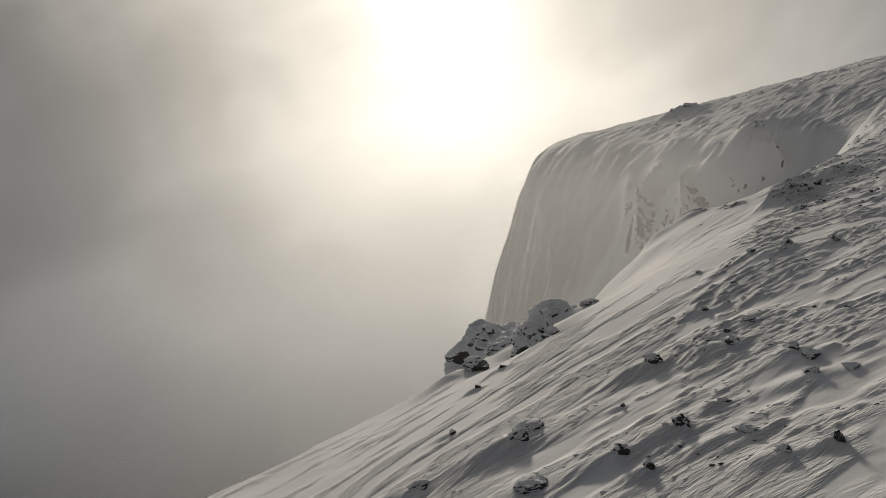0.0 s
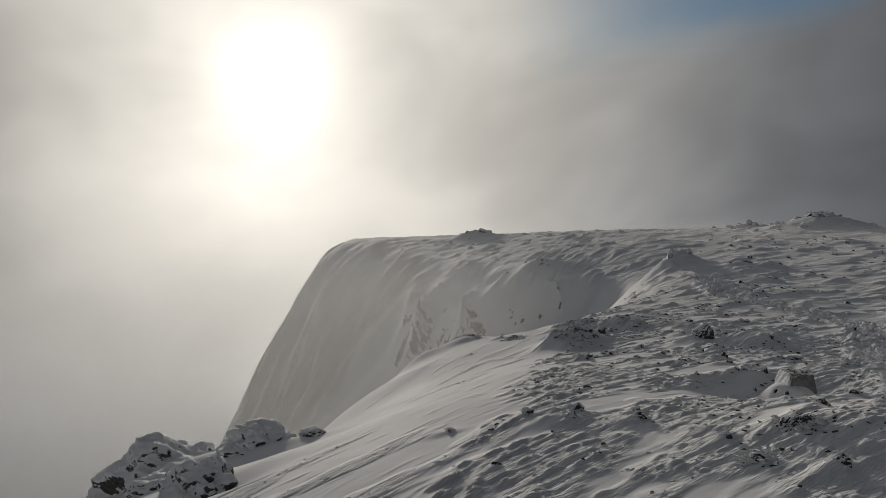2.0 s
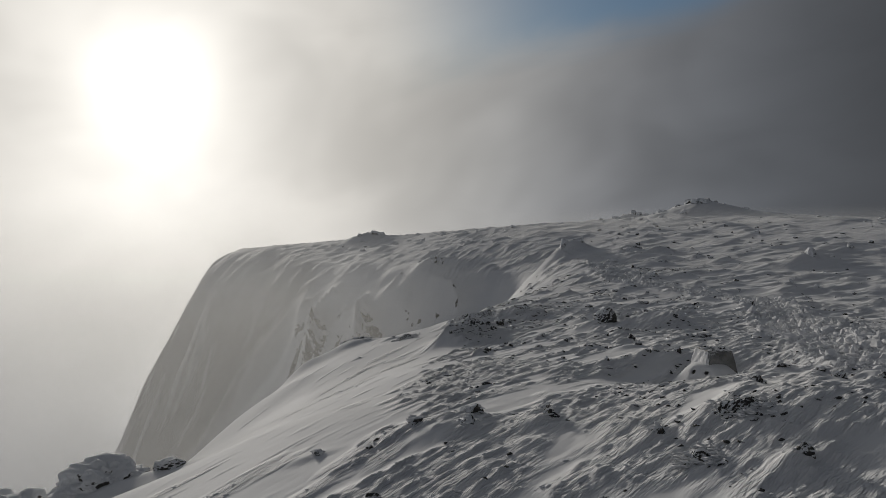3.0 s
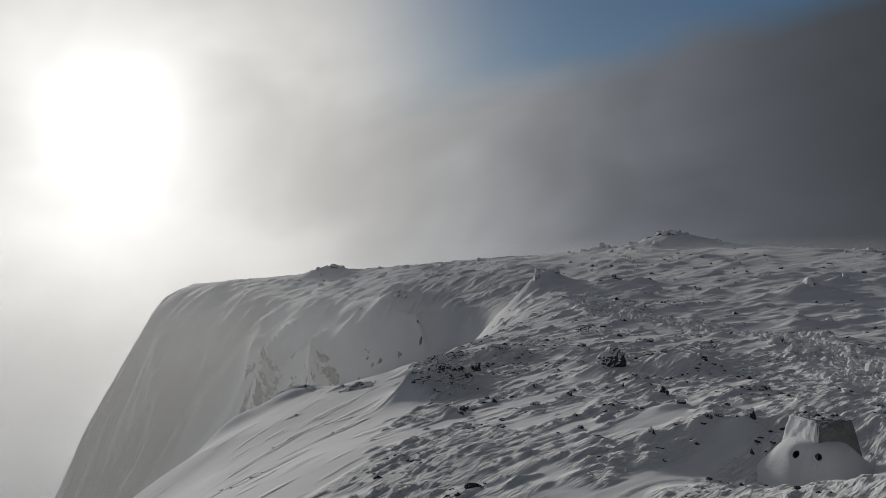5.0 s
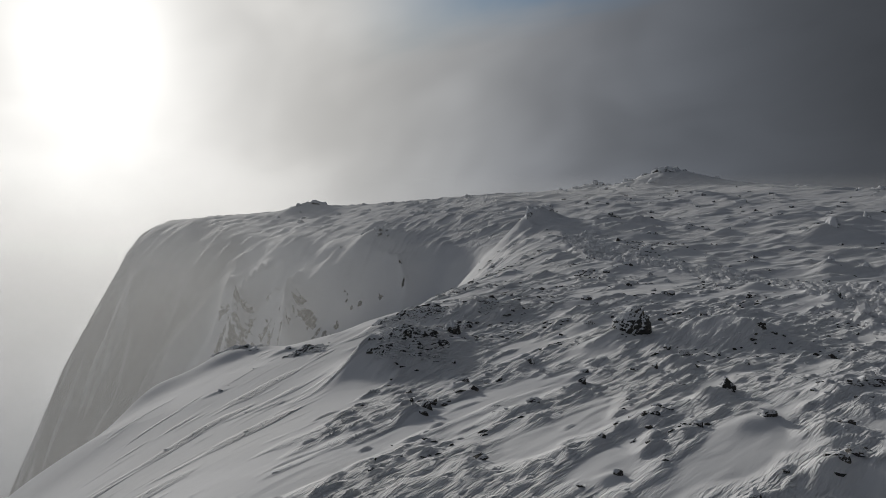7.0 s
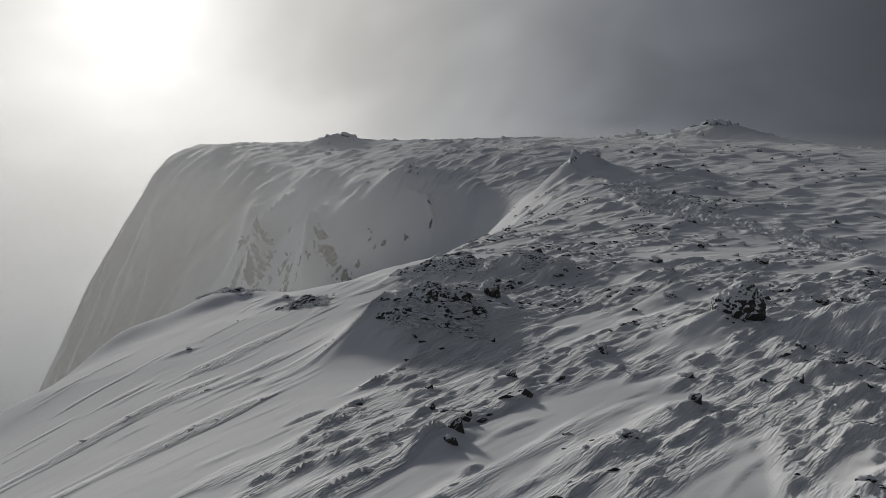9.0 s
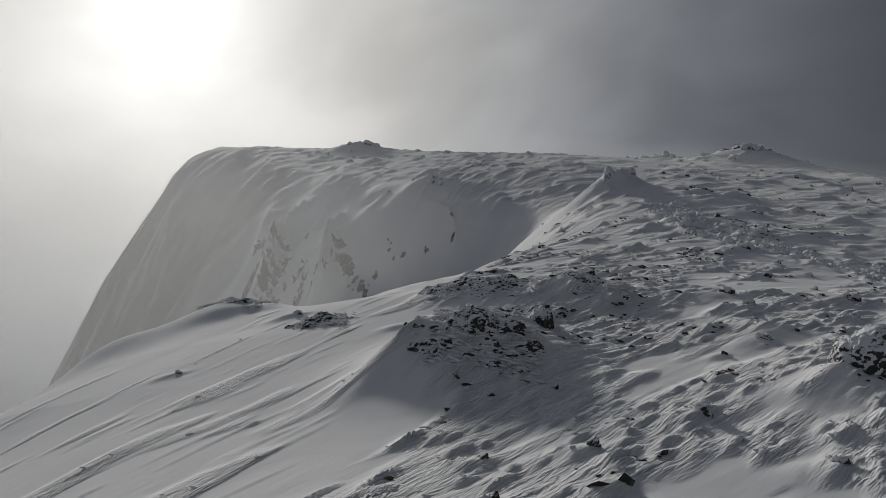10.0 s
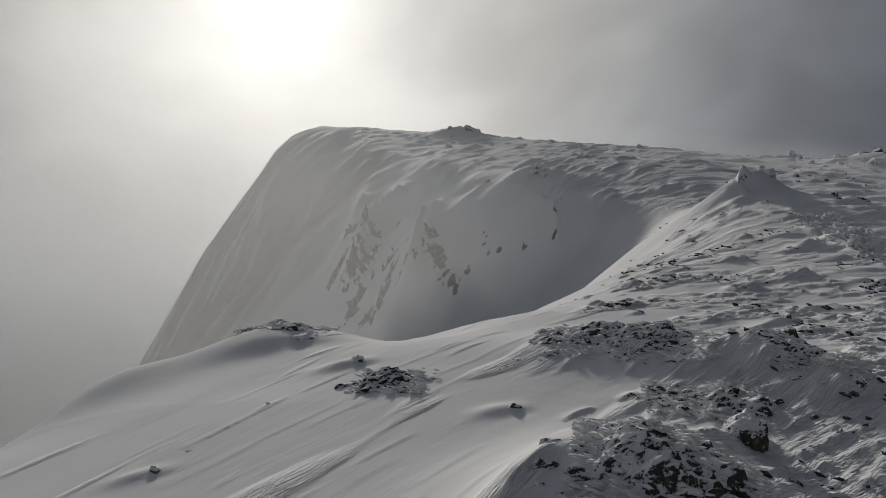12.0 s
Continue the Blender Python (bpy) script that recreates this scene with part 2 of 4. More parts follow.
def rim_distance(x, y):
    """Metres outward past the rim (negative on the plateau) and the rim's y nearest to the place."""
    shape = x.shape
    x, y = x.ravel(), y.ravel()
    out, where = np.empty(x.shape), np.empty(x.shape)
    for start in range(0, len(x), 8192):
        px, py = x[start:start + 8192], y[start:start + 8192]
        best, side, near_y = np.full(px.shape, 1e18), np.zeros(px.shape), np.zeros(px.shape)
        for (ax, ay), (bx, by) in zip(RIM_P[:-1], RIM_P[1:]):
            ux, uy = bx - ax, by - ay
            qx, qy = px - ax, py - ay
            k = np.clip((qx * ux + qy * uy) / (ux * ux + uy * uy), 0, 1)
            dx, dy = qx - k * ux, qy - k * uy
            d = dx * dx + dy * dy
            near = d < best
            best[near], side[near], near_y[near] = d[near], (ux * dy - uy * dx)[near], (ay + k * uy)[near]
        out[start:start + 8192], where[start:start + 8192] = np.sqrt(best) * np.sign(side), near_y
    return out.reshape(shape), where.reshape(shape)


SPINE_Y = np.array([-300, -80, -10, 2, 4.5, 7, 10, 11, 12, 13, 15.5, 18.5, 21, 25, 29, 36, 53, 70, 95, 140, 700.0])
SPINE_Z = np.array([-60, 0.9, 0.6, 0.44, 0.31, 0.39, 0.18, 0.08, -0.03, -0.08, -0.10, -0.35, -0.25, -0.05, 0.18, 0.50, 1.0, 0.85, 0.3, -4.0, -330.0])


def spine(y):
    """The plateau's height along the walk, rounded."""
    total = 0.0
    for shift in (-0.8, -0.4, 0, 0.4, 0.8):
        total = total + np.interp(y + shift, SPINE_Y, SPINE_Z)
    return total / 5


def mound(x, y, cx, cy, rx, ry, turn=0.0):
    c, s = math.cos(turn), math.sin(turn)
    u, v = (x - cx) * c + (y - cy) * s, -(x - cx) * s + (y - cy) * c
    return np.exp(-((u / rx) ** 2 + (v / ry) ** 2))


# crests of blown snow that run down the far wall: plan line, height, half-width, depth below the brow
WALL_RIBS = [([(-8.56, 42.16), (-8.0, 38.85), (-7.98, 37.44), (-8.02, 36.4), (-8.07, 35.6), (-8.03, 34.85), (-7.9, 34.07), (-7.78, 33.4), (-7.67, 32.89)], 1.7, 0.28, 3.4),
             ([(-10.9, 43.02), (-10.25, 39.61), (-10.21, 38.54), (-10.42, 38.22), (-10.69, 37.99), (-10.88, 37.6), (-10.75, 36.69), (-10.67, 36.0)], 1.7, 0.26, 3.4),
             ([(-8.89, 39.87), (-9.13, 38.63), (-9.16, 37.91), (-9.16, 37.13), (-9.08, 36.27)], 1.0, 0.22, 3.4),
             ([(-5.4, 36.34), (-4.61, 35.62), (-4.0, 34.81), (-3.5, 33.81), (-3.24, 33.22), (-3.11, 32.86)], 0.55, 0.26, 2.0),
             ([(-6.77, 39.26), (-6.57, 37.16), (-6.78, 36.18)], 0.4, 0.3, 2.0),
             ([(-12.59, 42.98), (-12.4, 41.15), (-12.29, 39.66), (-12.09, 38.33)], 1.0, 0.36, 3.4)]


# bare rock in the far wall: x, y, width, height
WALL_ROCKS = [(-7.54, 34.71, 0.42, 0.5), (-7.14, 34.14, 0.4, 0.5), (-6.8, 33.82, 0.3, 0.4), (-6.49, 33.4, 0.24, 0.3), (-6.2, 33.07, 0.16, 0.35),
              (-5.98, 32.88, 0.14, 0.2), (-5.76, 33.15, 0.12, 0.15), (-10.42, 36.97, 0.34, 0.5), (-10.0, 36.37, 0.3, 0.5), (-9.17, 35.51, 0.3, 0.4),
              (-8.59, 34.65, 0.34, 0.5), (-8.71, 34.0, 0.34, 0.6), (-8.75, 33.71, 0.3, 0.5), (-10.19, 35.86, 0.35, 0.6), (-10.0, 35.02, 0.4, 0.7),
              (-9.98, 34.55, 0.35, 0.6), (-7.95, 33.21, 0.18, 0.3), (-7.57, 33.19, 0.16, 0.2), (-9.53, 37.13, 0.16, 0.2), (-9.22, 36.58, 0.18, 0.2),
              (-5.57, 34.17, 0.08, 0.12), (-5.21, 33.48, 0.1, 0.14), (-4.89, 33.52, 0.12, 0.16), (-4.09, 33.29, 0.1, 0.22), (-3.21, 32.9, 0.07, 0.12),
              (-5.47, 33.79, 0.06, 0.1), (-3.33, 33.51, 0.06, 0.08), (-10.77, 36.6, 0.3, 0.6), (-10.63, 35.73, 0.4, 0.7), (-9.18, 33.9, 0.3, 0.5),
              (-8.81, 34.68, 0.2, 0.4), (-11.56, 37.17, 0.35, 0.7), (-11.88, 38.31, 0.3, 0.6), (-11.77, 36.97, 0.4, 0.8)]


def rib_distance(x, y, line):
    """Distance from the line in plan; far from it a large number."""
    best = np.full(x.shape, 99.0)
    xs, ys = [p[0] for p in line], [p[1] for p in line]
    near = (x > min(xs) - 3) & (x < max(xs) + 3) & (y > min(ys) - 3) & (y < max(ys) + 3)
    px, py = x[near], y[near]
    px = px + 0.12 * perlin(px * 1.3, py * 1.3, 33)
    got = np.full(px.shape, 99.0)
    for (ax, ay), (bx, by) in zip(line[:-1], line[1:]):
        ux, uy = bx - ax, by - ay
        k = np.clip(((px - ax) * ux + (py - ay) * uy) / (ux * ux + uy * uy), 0, 1)
        got = np.minimum(got, np.hypot(px - ax - k * ux, py - ay - k * uy))
    best[near] = got
    return best


def large_form(x, y):
    """The ground without its small relief."""
    near = 1 - smooth(y, 18, 34)
    cross = 0.12 * np.tanh((x + 0.5) / 2.2) * 2.2 * near + (0.055 * np.clip(x, 0, 16) + 0.080 * np.clip(x, -30, 0)) * (1 - near)
    out = np.clip(-x - 1.2, 0, None)
    fall = np.where(out < 2.5, out * out, 5.0 * out - 6.25)
    left = -np.interp(y, [2, 4, 6, 8.8, 10.4, 12.2, 13.2, 14.2], [0.056, 0.064, 0.080, 0.130, 0.132, 0.094, 0.074, 0.064]) * near * fall
    z = spine(y) + cross + left - 0.05 * np.clip(x - 14, 0, 31) - 0.35 * np.clip(x - 45, 0, None)
    z = z + 0.06 * fbm(x * 0.30, y * 0.30, 3, 5) * (1 + smooth(y, 20, 40) * 1.5)
    d, along = rim_distance(x, y)
    far = smooth(along, 28, 36)
    # rounded brink, then the steep wall with ribs of blown snow
    wobble = 0.5 * fbm(x * 0.25, y * 0.25, 3, 21) * far
    outer = smooth(along, 44, 58)
    bowl = smooth(along, 28, 31) * (1 - smooth(along, 33.8, 35.5))
    turn = 3.0 - 1.6 * bowl + 2.8 * outer
    e = np.clip(d + 0.45 * turn + wobble, 0, None)
    steep = 1.15 + 0.2 * far + 0.9 * outer
    drop = np.where(e < turn, steep * e * e / (2 * turn), steep * (e - turn / 2))
    drop = np.where(drop > 60, 60 + (drop - 60) * 0.45, drop)
    rib = 1 - 2.4 * np.abs(perlin(along * 0.45 + d * 0.10 + 40, d * 0.07, 23))
    wild = smooth(along, 38, 46)
    z = z - 1.15 * np.exp(-np.clip(-d, 0, None) / 5.0) * smooth(y, 28.5, 33) * (1 - smooth(y, 42, 58))
    z = z + far * smooth(d, -0.5, 3.0) * wild * 0.3 * np.clip(rib, 0, None) ** 2
    z = z + 3.2 * perlin(along * 0.17 + 3, d * 0.03, 25) * wild * smooth(d, 0.3, 5.0)
    z = z + 0.35 * far * fbm(x * 0.5, y * 0.5, 2, 29) * smooth(d, -1.0, 1.5)
    for line, high, wide, deep in WALL_RIBS:
        away = rib_distance(x, y, line)
        z = z + high * (np.exp(-away / wide) + 0.5 * np.exp(-(away / 0.8) ** 2)) * smooth(d, deep - 3.4, deep)
    return z - drop, d, along, far



KNOLLS = [   # x, y, height, half-length, half-width, turn
    (-1.27, 13.35, 0.28, 0.58, 0.42, 1.1),
    (-3.6, 15.6, 0.24, 0.85, 0.5, 0.9),
    (1.5, 28.8, 0.30, 1.1, 0.9, 0.3),
    (-4.6, 37.2, 0.25, 1.3, 1.0, 0.0),
    (-11.4, 53.0, 0.45, 1.8, 1.4, 0.0),
    (12.0, 53.5, 0.98, 2.9, 2.4, 0.1),
    (9.0, 64.0, 0.4, 2.2, 1.4, 0.0),
    (7.9, 24.2, 0.25, 0.9, 0.6, 0.2),
    (1.40, 12.8, 0.20, 0.42, 0.32, 0.3),
    (1.0, 8.92, -0.27, 0.75, 0.50, 0.35),
    (1.0, 6.9, 0.12, 0.7, 0.5, 0.5),
    (-1.2, 15.4, 0.10, 0.8, 0.4, 0.2),
    (-0.45, 15.2, 0.10, 0.35, 0.3, 0.2),
    (-1.60, 13.15, 0.10, 0.42, 0.11, 1.25),
    (-6.1, 9.1, 0.42, 1.2, 0.9, 0.6),
    (-4.9, 9.5, 0.18, 1.0, 0.7, 0.6),
    (-4.7, 7.9, 0.16, 0.9, 0.7, 0.6),
    (-4.1, 6.7, -0.30, 0.7, 0.5, 0.6),
    (-1.0, 23.0, -0.34, 1.6, 2.2, 0.0),
    (-1.0, 26.2, -0.20, 1.0, 1.3, 0.0),
    (-2.75, 16.0, -0.10, 0.45, 0.4, 0.0),
    (-4.35, 14.9, 0.20, 0.4, 0.5, 0.0),
]

# rocks that stand out of the snow: x, y, width, height
ROCKS_START = [(-3.6, 4.6, 0.10, 0.08), (-1.40, 5.34, 0.12, 0.09), (-1.01, 4.25, 0.22, 0.10), (-1.57, 4.01, 0.22, 0.13), (-0.51, 3.90, 0.14, 0.09),
               (-0.41, 3.78, 0.20, 0.07), (-0.38, 3.44, 0.17, 0.07), (-0.16, 3.52, 0.17, 0.04), (-1.58, 3.17, 0.07, 0.05), (-1.07, 2.71, 0.16, 0.11),
               (-1.35, 2.36, 0.16, 0.11), (-1.13, 2.18, 0.08, 0.08), (-0.45, 2.32, 0.13, 0.07), (-0.20, 2.44, 0.07, 0.08), (-0.34, 7.14, 0.14, 0.07),
               (-0.68, 2.63, 0.20, 0.06), (-0.95, 4.85, 0.20, 0.04), (-3.04, 3.13, 0.10, 0.05), (-3.6, 5.2, 0.15, 0.07), (-2.20, 2.68, 0.25, 0.13),
               (-2.72, 2.12, 0.24, 0.09)]
ROCKS_MID = [(-1.19, 7.12, 0.16, 0.05), (-0.86, 7.05, 0.22, 0.08), (-0.36, 7.30, 0.12, 0.07), (-0.92, 11.19, 0.10, 0.09), (2.00, 10.50, 0.36, 0.08),
             (0.70, 10.35, 0.16, 0.07), (1.41, 8.30, 0.24, 0.08), (1.55, 7.89, 0.12, 0.06), (1.50, 7.51, 0.17, 0.09), (0.95, 7.37, 0.16, 0.08),
             (0.78, 6.15, 0.12, 0.11), (1.75, 7.45, 0.14, 0.09), (0.78, 9.75, 0.12, 0.07), (0.21, 6.63, 0.14, 0.06), (-1.75, 6.91, 0.12, 0.04),
             (-1.41, 6.81, 0.08, 0.03), (-0.57, 7.28, 0.11, 0.03), (-0.87, 7.3, 0.26, 0.09)]
ROCKS_ON = [(0.84, 12.10, 0.13, 0.09), (1.56, 12.57, 0.11, 0.07), (1.24, 12.95, 0.14, 0.09), (0.73, 10.95, 0.14, 0.11), (0.38, 10.29, 0.08, 0.04),
            (1.14, 11.73, 0.09, 0.06), (1.36, 10.86, 0.13, 0.04), (1.47, 11.0, 0.42, 0.10), (0.70, 9.68, 0.09, 0.05), (0.98, 9.72, 0.15, 0.10),
            (0.83, 9.30, 0.06, 0.04), (0.28, 9.39, 0.08, 0.06), (3.22, 14.76, 0.18, 0.08), (-1.09, 11.9, 0.08, 0.04), (-0.70, 12.05, 0.10, 0.06),
            (-0.45, 15.45, 0.30, 0.13), (-0.05, 16.89, 0.17, 0.05), (0.69, 15.52, 0.22, 0.08), (-0.10, 9.72, 0.07, 0.04), (-0.30, 11.10, 0.12, 0.06),
            (-0.07, 10.22, 0.06, 0.04), (0.12, 12.00, 0.12, 0.05)]
ROCKS_END = [(1.37, 13.57, 0.18, 0.09), (0.82, 12.45, 0.10, 0.05), (0.45, 11.9, 0.09, 0.05), (0.58, 11.85, 0.08, 0.06),
             (-0.21, 12.48, 0.12, 0.05), (0.04, 11.54, 0.10, 0.07), (-0.64, 11.70, 0.09, 0.05), (-0.88, 11.38, 0.06, 0.04), (-0.93, 11.08, 0.08, 0.05),
             (-1.04, 11.5, 0.07, 0.03), (-0.80, 12.80, 0.07, 0.05), (-0.21, 14.94, 0.12, 0.06), (1.55, 17.20, 0.17, 0.08), (0.69, 14.92, 0.16, 0.07),
             (2.15, 20.06, 0.28, 0.12), (1.59, 15.44, 0.16, 0.08), (1.32, 14.65, 0.11, 0.05), (0.46, 13.85, 0.17, 0.05), (0.27, 14.16, 0.14, 0.04),
             (0.16, 13.55, 0.07, 0.04), (-0.11, 16.87, 0.10, 0.07), (-2.98, 13.44, 0.08, 0.03), (-1.75, 14.25, 0.10, 0.04)]
ROCKS_BACK = [(7.69, 24.0, 0.62, 0.32), (10.1, 27.0, 0.37, 0.32), (5.76, 20.0, 0.20, 0.13), (6.26, 19.8, 0.24, 0.14), (5.06, 17.4, 0.24, 0.12),
              (1.67, 19.07, 0.31, 0.07), (0.18, 20.87, 0.20, 0.06), (2.34, 18.17, 0.22, 0.07), (11.4, 26.9, 0.56, 0.23), (9.6, 34.8, 0.72, 0.22),
              (3.76, 25.2, 0.61, 0.21), (17.2, 39.0, 0.74, 0.26), (1.05, 28.3, 0.75, 0.45), (1.6, 28.7, 0.5, 0.35), (-4.7, 37.0, 0.7, 0.25),
              (-10.9, 52.6, 1.2, 0.4), (2.9, 21.8, 0.4, 0.15), (2.3, 23.4, 0.35, 0.12), (-0.63, 15.98, 0.16, 0.05), (-3.3, 15.35, 0.25, 0.08),
              (-3.65, 15.75, 0.35, 0.10), (-3.5, 15.5, 0.30, 0.09), (-2.70, 14.83, 0.12, 0.06)]
# the large rimed boulders
BOULDERS = [(-5.95, 9.45, 1.95, 1.02), (-3.98, 7.1, 0.86, 0.62), (-4.9, 9.75, 1.15, 0.55), (-4.3, 10.0, 0.34, 0.16), (-5.5, 8.4, 0.40, 0.25),
            (-2.2, 2.9, 0.24, 0.08), (-1.8, 2.05, 0.22, 0.07), (0.72, 13.12, 0.32, 0.27), (-0.85, 13.98, 0.17, 0.14), (-4.6, 6.3, 0.35, 0.22), (-4.7, 7.6, 0.8, 0.34)]
# where others went before: the line of trodden snow
TRAIL = [(2.2, 8.0), (2.7, 10.8), (3.05, 12.5), (3.25, 13.2), (3.5, 14.5), (3.7, 15.9), (3.85, 17.5), (3.6, 19.0), (2.95, 20.1), (2.35, 21.0), (1.95, 23.0), (2.1, 26.0)]


def line_distance(x, y, line):
    best = np.full(x.shape, 1e9)
    for (ax, ay), (bx, by) in zip(line[:-1], line[1:]):
        ux, uy = bx - ax, by - ay
        k = np.clip(((x - ax) * ux + (y - ay) * uy) / (ux * ux + uy * uy), 0, 1)
        best = np.minimum(best, np.hypot(x - ax - k * ux, y - ay - k * uy))
    return best


def wind_uv(x, y):
    """Metres along and across the wind, which bends towards the brink."""
    left = np.clip(x, -3.2, 30)
    bent = 0.75 * left - 1.06 * np.exp(-left / 2.0) + 3.37 * (x - left)
    return 0.64 * x + 0.77 * y, 0.64 * (y - bent)


def height(x, y):
    z, d, along, far = large_form(x, y)
    on_top = smooth(-d, -1.5, 1.0)
    for cx, cy, h, rx, ry, turn in KNOLLS:
        z = z + h * mound(x, y, cx, cy, rx, ry, turn)
    # the lumpy far plateau
    open_field = np.clip(smooth(y, 17, 24) + smooth(x, 3.6, 6.5), 0, 1) * on_top
    wu, wv = wind_uv(x, y)
    clump = np.clip(fbm(wu * 0.45 + 40, wv * 1.2, 3, 111), 0, None)
    z = z + 0.22 * clump ** 1.5 * open_field
    z = z + 0.05 * np.clip(fbm(wu * 1.1 + 7, wv * 3.4, 2, 113), 0, None) * open_field
    # snow banked up round the rocks, most on their windward side
    for x0, y0, w, h in ROCKS_START + ROCKS_MID + ROCKS_ON + ROCKS_END + ROCKS_BACK + [(bx, by, bw, 0.6 * bh) for bx, by, bw, bh in BOULDERS]:
        near = (np.abs(x - x0) < 3.2 * w) & (np.abs(y - y0) < 3.2 * w)
        if near.any():
            px, py = x[near], y[near]
            bank = 0.52 * h * mound(px, py, x0 - 0.55 * w, y0 - 0.40 * w, 1.3 * w, 0.62 * w, 0.75)
            hollow = 0.12 * h * mound(px, py, x0 + 0.7 * w, y0 - 0.35 * w, 0.6 * w, 0.4 * w, 0.7)
            z[near] = z[near] + bank - hollow
    # the trodden track
    track = line_distance(x, y, TRAIL)
    lumps = fbm(x * 5.0, y * 5.0, 2, 101)
    z = z - 0.07 * np.exp(-(track / 0.26) ** 2) * (0.6 + 1.2 * lumps) + 0.055 * np.exp(-((track - 0.42) / 0.14) ** 2) * (0.5 + lumps)
    # drifts and sastrugi, drawn out along the wind
    u, v = wind_uv(x, y)
    bend = 0.35 * perlin(u * 0.35, v * 0.35, 51)
    waves = fbm(u * 0.24, (v + bend) * 1.1, 2, 31, 0.4)
    inland = on_top * (1 - 0.9 * smooth(-x, 3.8, 7.0))
    z = z + 0.05 * fbm(x * 0.55, y * 0.55, 3, 35) * on_top * smooth(-x, 3.8, 7.0)
    z = z + 0.014 * waves * inland * (1 - 0.6 * smooth(-x, 0.6, 2.0))
    ridge = 1 - np.abs(perlin(u * 0.42 + 3, (v + bend) * 3.8, 61)) * 2.2
    z = z + 0.005 * np.clip(ridge, 0, None) ** 2 * smooth(perlin(u * 0.5, v * 0.5, 71), -0.05, 0.35) * inland * (1 - 0.75 * smooth(-x, 0.6, 2.0))
    patch = scaly_patch(x, y, u, v)
    calm = 1 - 0.75 * smooth(-x, 0.8, 2.0) * smooth(y, 4.5, 7.5)
    scour = 1 - 2.0 * np.abs(perlin(u * 1.6 + 0.6 * perlin(u * 1.0, v * 3, 87), (v + 0.2 * bend) * 11.0, 83))
    z = z + calm * (0.0015 + 0.007 * patch) * np.clip(scour, -0.2, None) ** 2 * on_top
    z = z + calm * (0.002 + 0.006 * patch) * fbm(u * 1.4, (v + 0.15 * bend) * 9.0, 3, 81, 0.65) * on_top
    feathers = 1 - 2.4 * np.abs(perlin(u * 5.5 + 1.2 * perlin(u * 2, v * 6, 86), v * 27.0, 85))
    z = z + 0.005 * calm * patch * feathers * on_top
    return z


def scaly_patch(x, y, u, v):
    """Where the wind has left a scaly crust instead of smooth drift, 0 to 1."""
    field = fbm(u * 0.55, v * 1.7, 3, 91, 0.6) + 0.25 * perlin(x * 3.1, y * 3.1, 92)
    lean = 0.52 * smooth(-x, 0.9, 2.2) * smooth(y, 4.5, 7.5) + 0.3 * smooth(-x, 2.6, 4.0) - 0.10 * smooth(y, 12.0, 14.0) * smooth(-x, -1.0, 0.0) * smooth(x, -2.0, -1.4)
    lean = lean - 0.10 * smooth(x, -0.5, 0.5) * (1 - smooth(y, 13, 15))
    lean = lean + 0.17 * smooth(y, 14.3, 16.0) * (1 - smooth(y, 19, 22))
    return smooth(field - lean, -0.30, 0.10)


def cut_rows(count, seed):
    """Thin edges that the wind has cut in the drifts: place, half-length, height."""
    rnd = random.Random(seed)
    return [(rnd.uniform(-3.2, 2.6), rnd.uniform(2.2, 17.5), rnd.uniform(0.10, 0.30) * (2.2 if rnd.random() < 0.2 else 1.0), rnd.uniform(0.002, 0.006)) for _ in range(count)]


def plate_rows(count, seed):
    """Short broken edges of crust on the scoured ground."""
    rng = np.random.default_rng(seed)
    px, py = rng.uniform(-1.6, 4.6, count * 5), rng.uniform(2.4, 20.0, count * 5)
    rough = scaly_patch(px, py, *wind_uv(px, py))
    keep = np.where((rng.random(len(px)) < 0.04 + 0.96 * rough) & (px < 0.45 * py + 0.4))[0][:count]
    return [(px[k], py[k], rng.uniform(0.03, 0.13) * (0.7 + py[k] / 30), rng.uniform(0.006, 0.015) * (0.7 + py[k] / 30)) for k in keep]


def carve_cuts(xs, ys, z, u, v):
    """Raises each edge sharply on its lower side; it dies away on the upper one."""
    for k, (x0, y0, long, high) in enumerate(cut_rows(520, 15) + plate_rows(4200, 16)):
        i0, i1 = np.searchsorted(xs, (x0 - long - 0.3, x0 + long + 0.3))
        j0, j1 = np.searchsorted(ys, (y0 - long - 0.3, y0 + long + 0.3))
        here = (slice(j0, j1), slice(i0, i1))
        u0, v0 = wind_uv(np.array([x0]), np.array([y0]))
        du = (u[here] - u0[0]) / long
        w = v[here] - v0[0] - 0.05 * perlin(u[here] * 2.4 + 7.7 * k, u[here] * 0.0 + 0.5, 17) + 0.012 * du * du
        ends = np.clip(1 - du * du, 0, None) ** 0.6
        z[here] += high * (1.5 if x0 < -1.0 else 1.0) * ends * np.where(w > 0, np.exp(-w / 0.03), smooth(w, -0.009, 0.0))
    return z


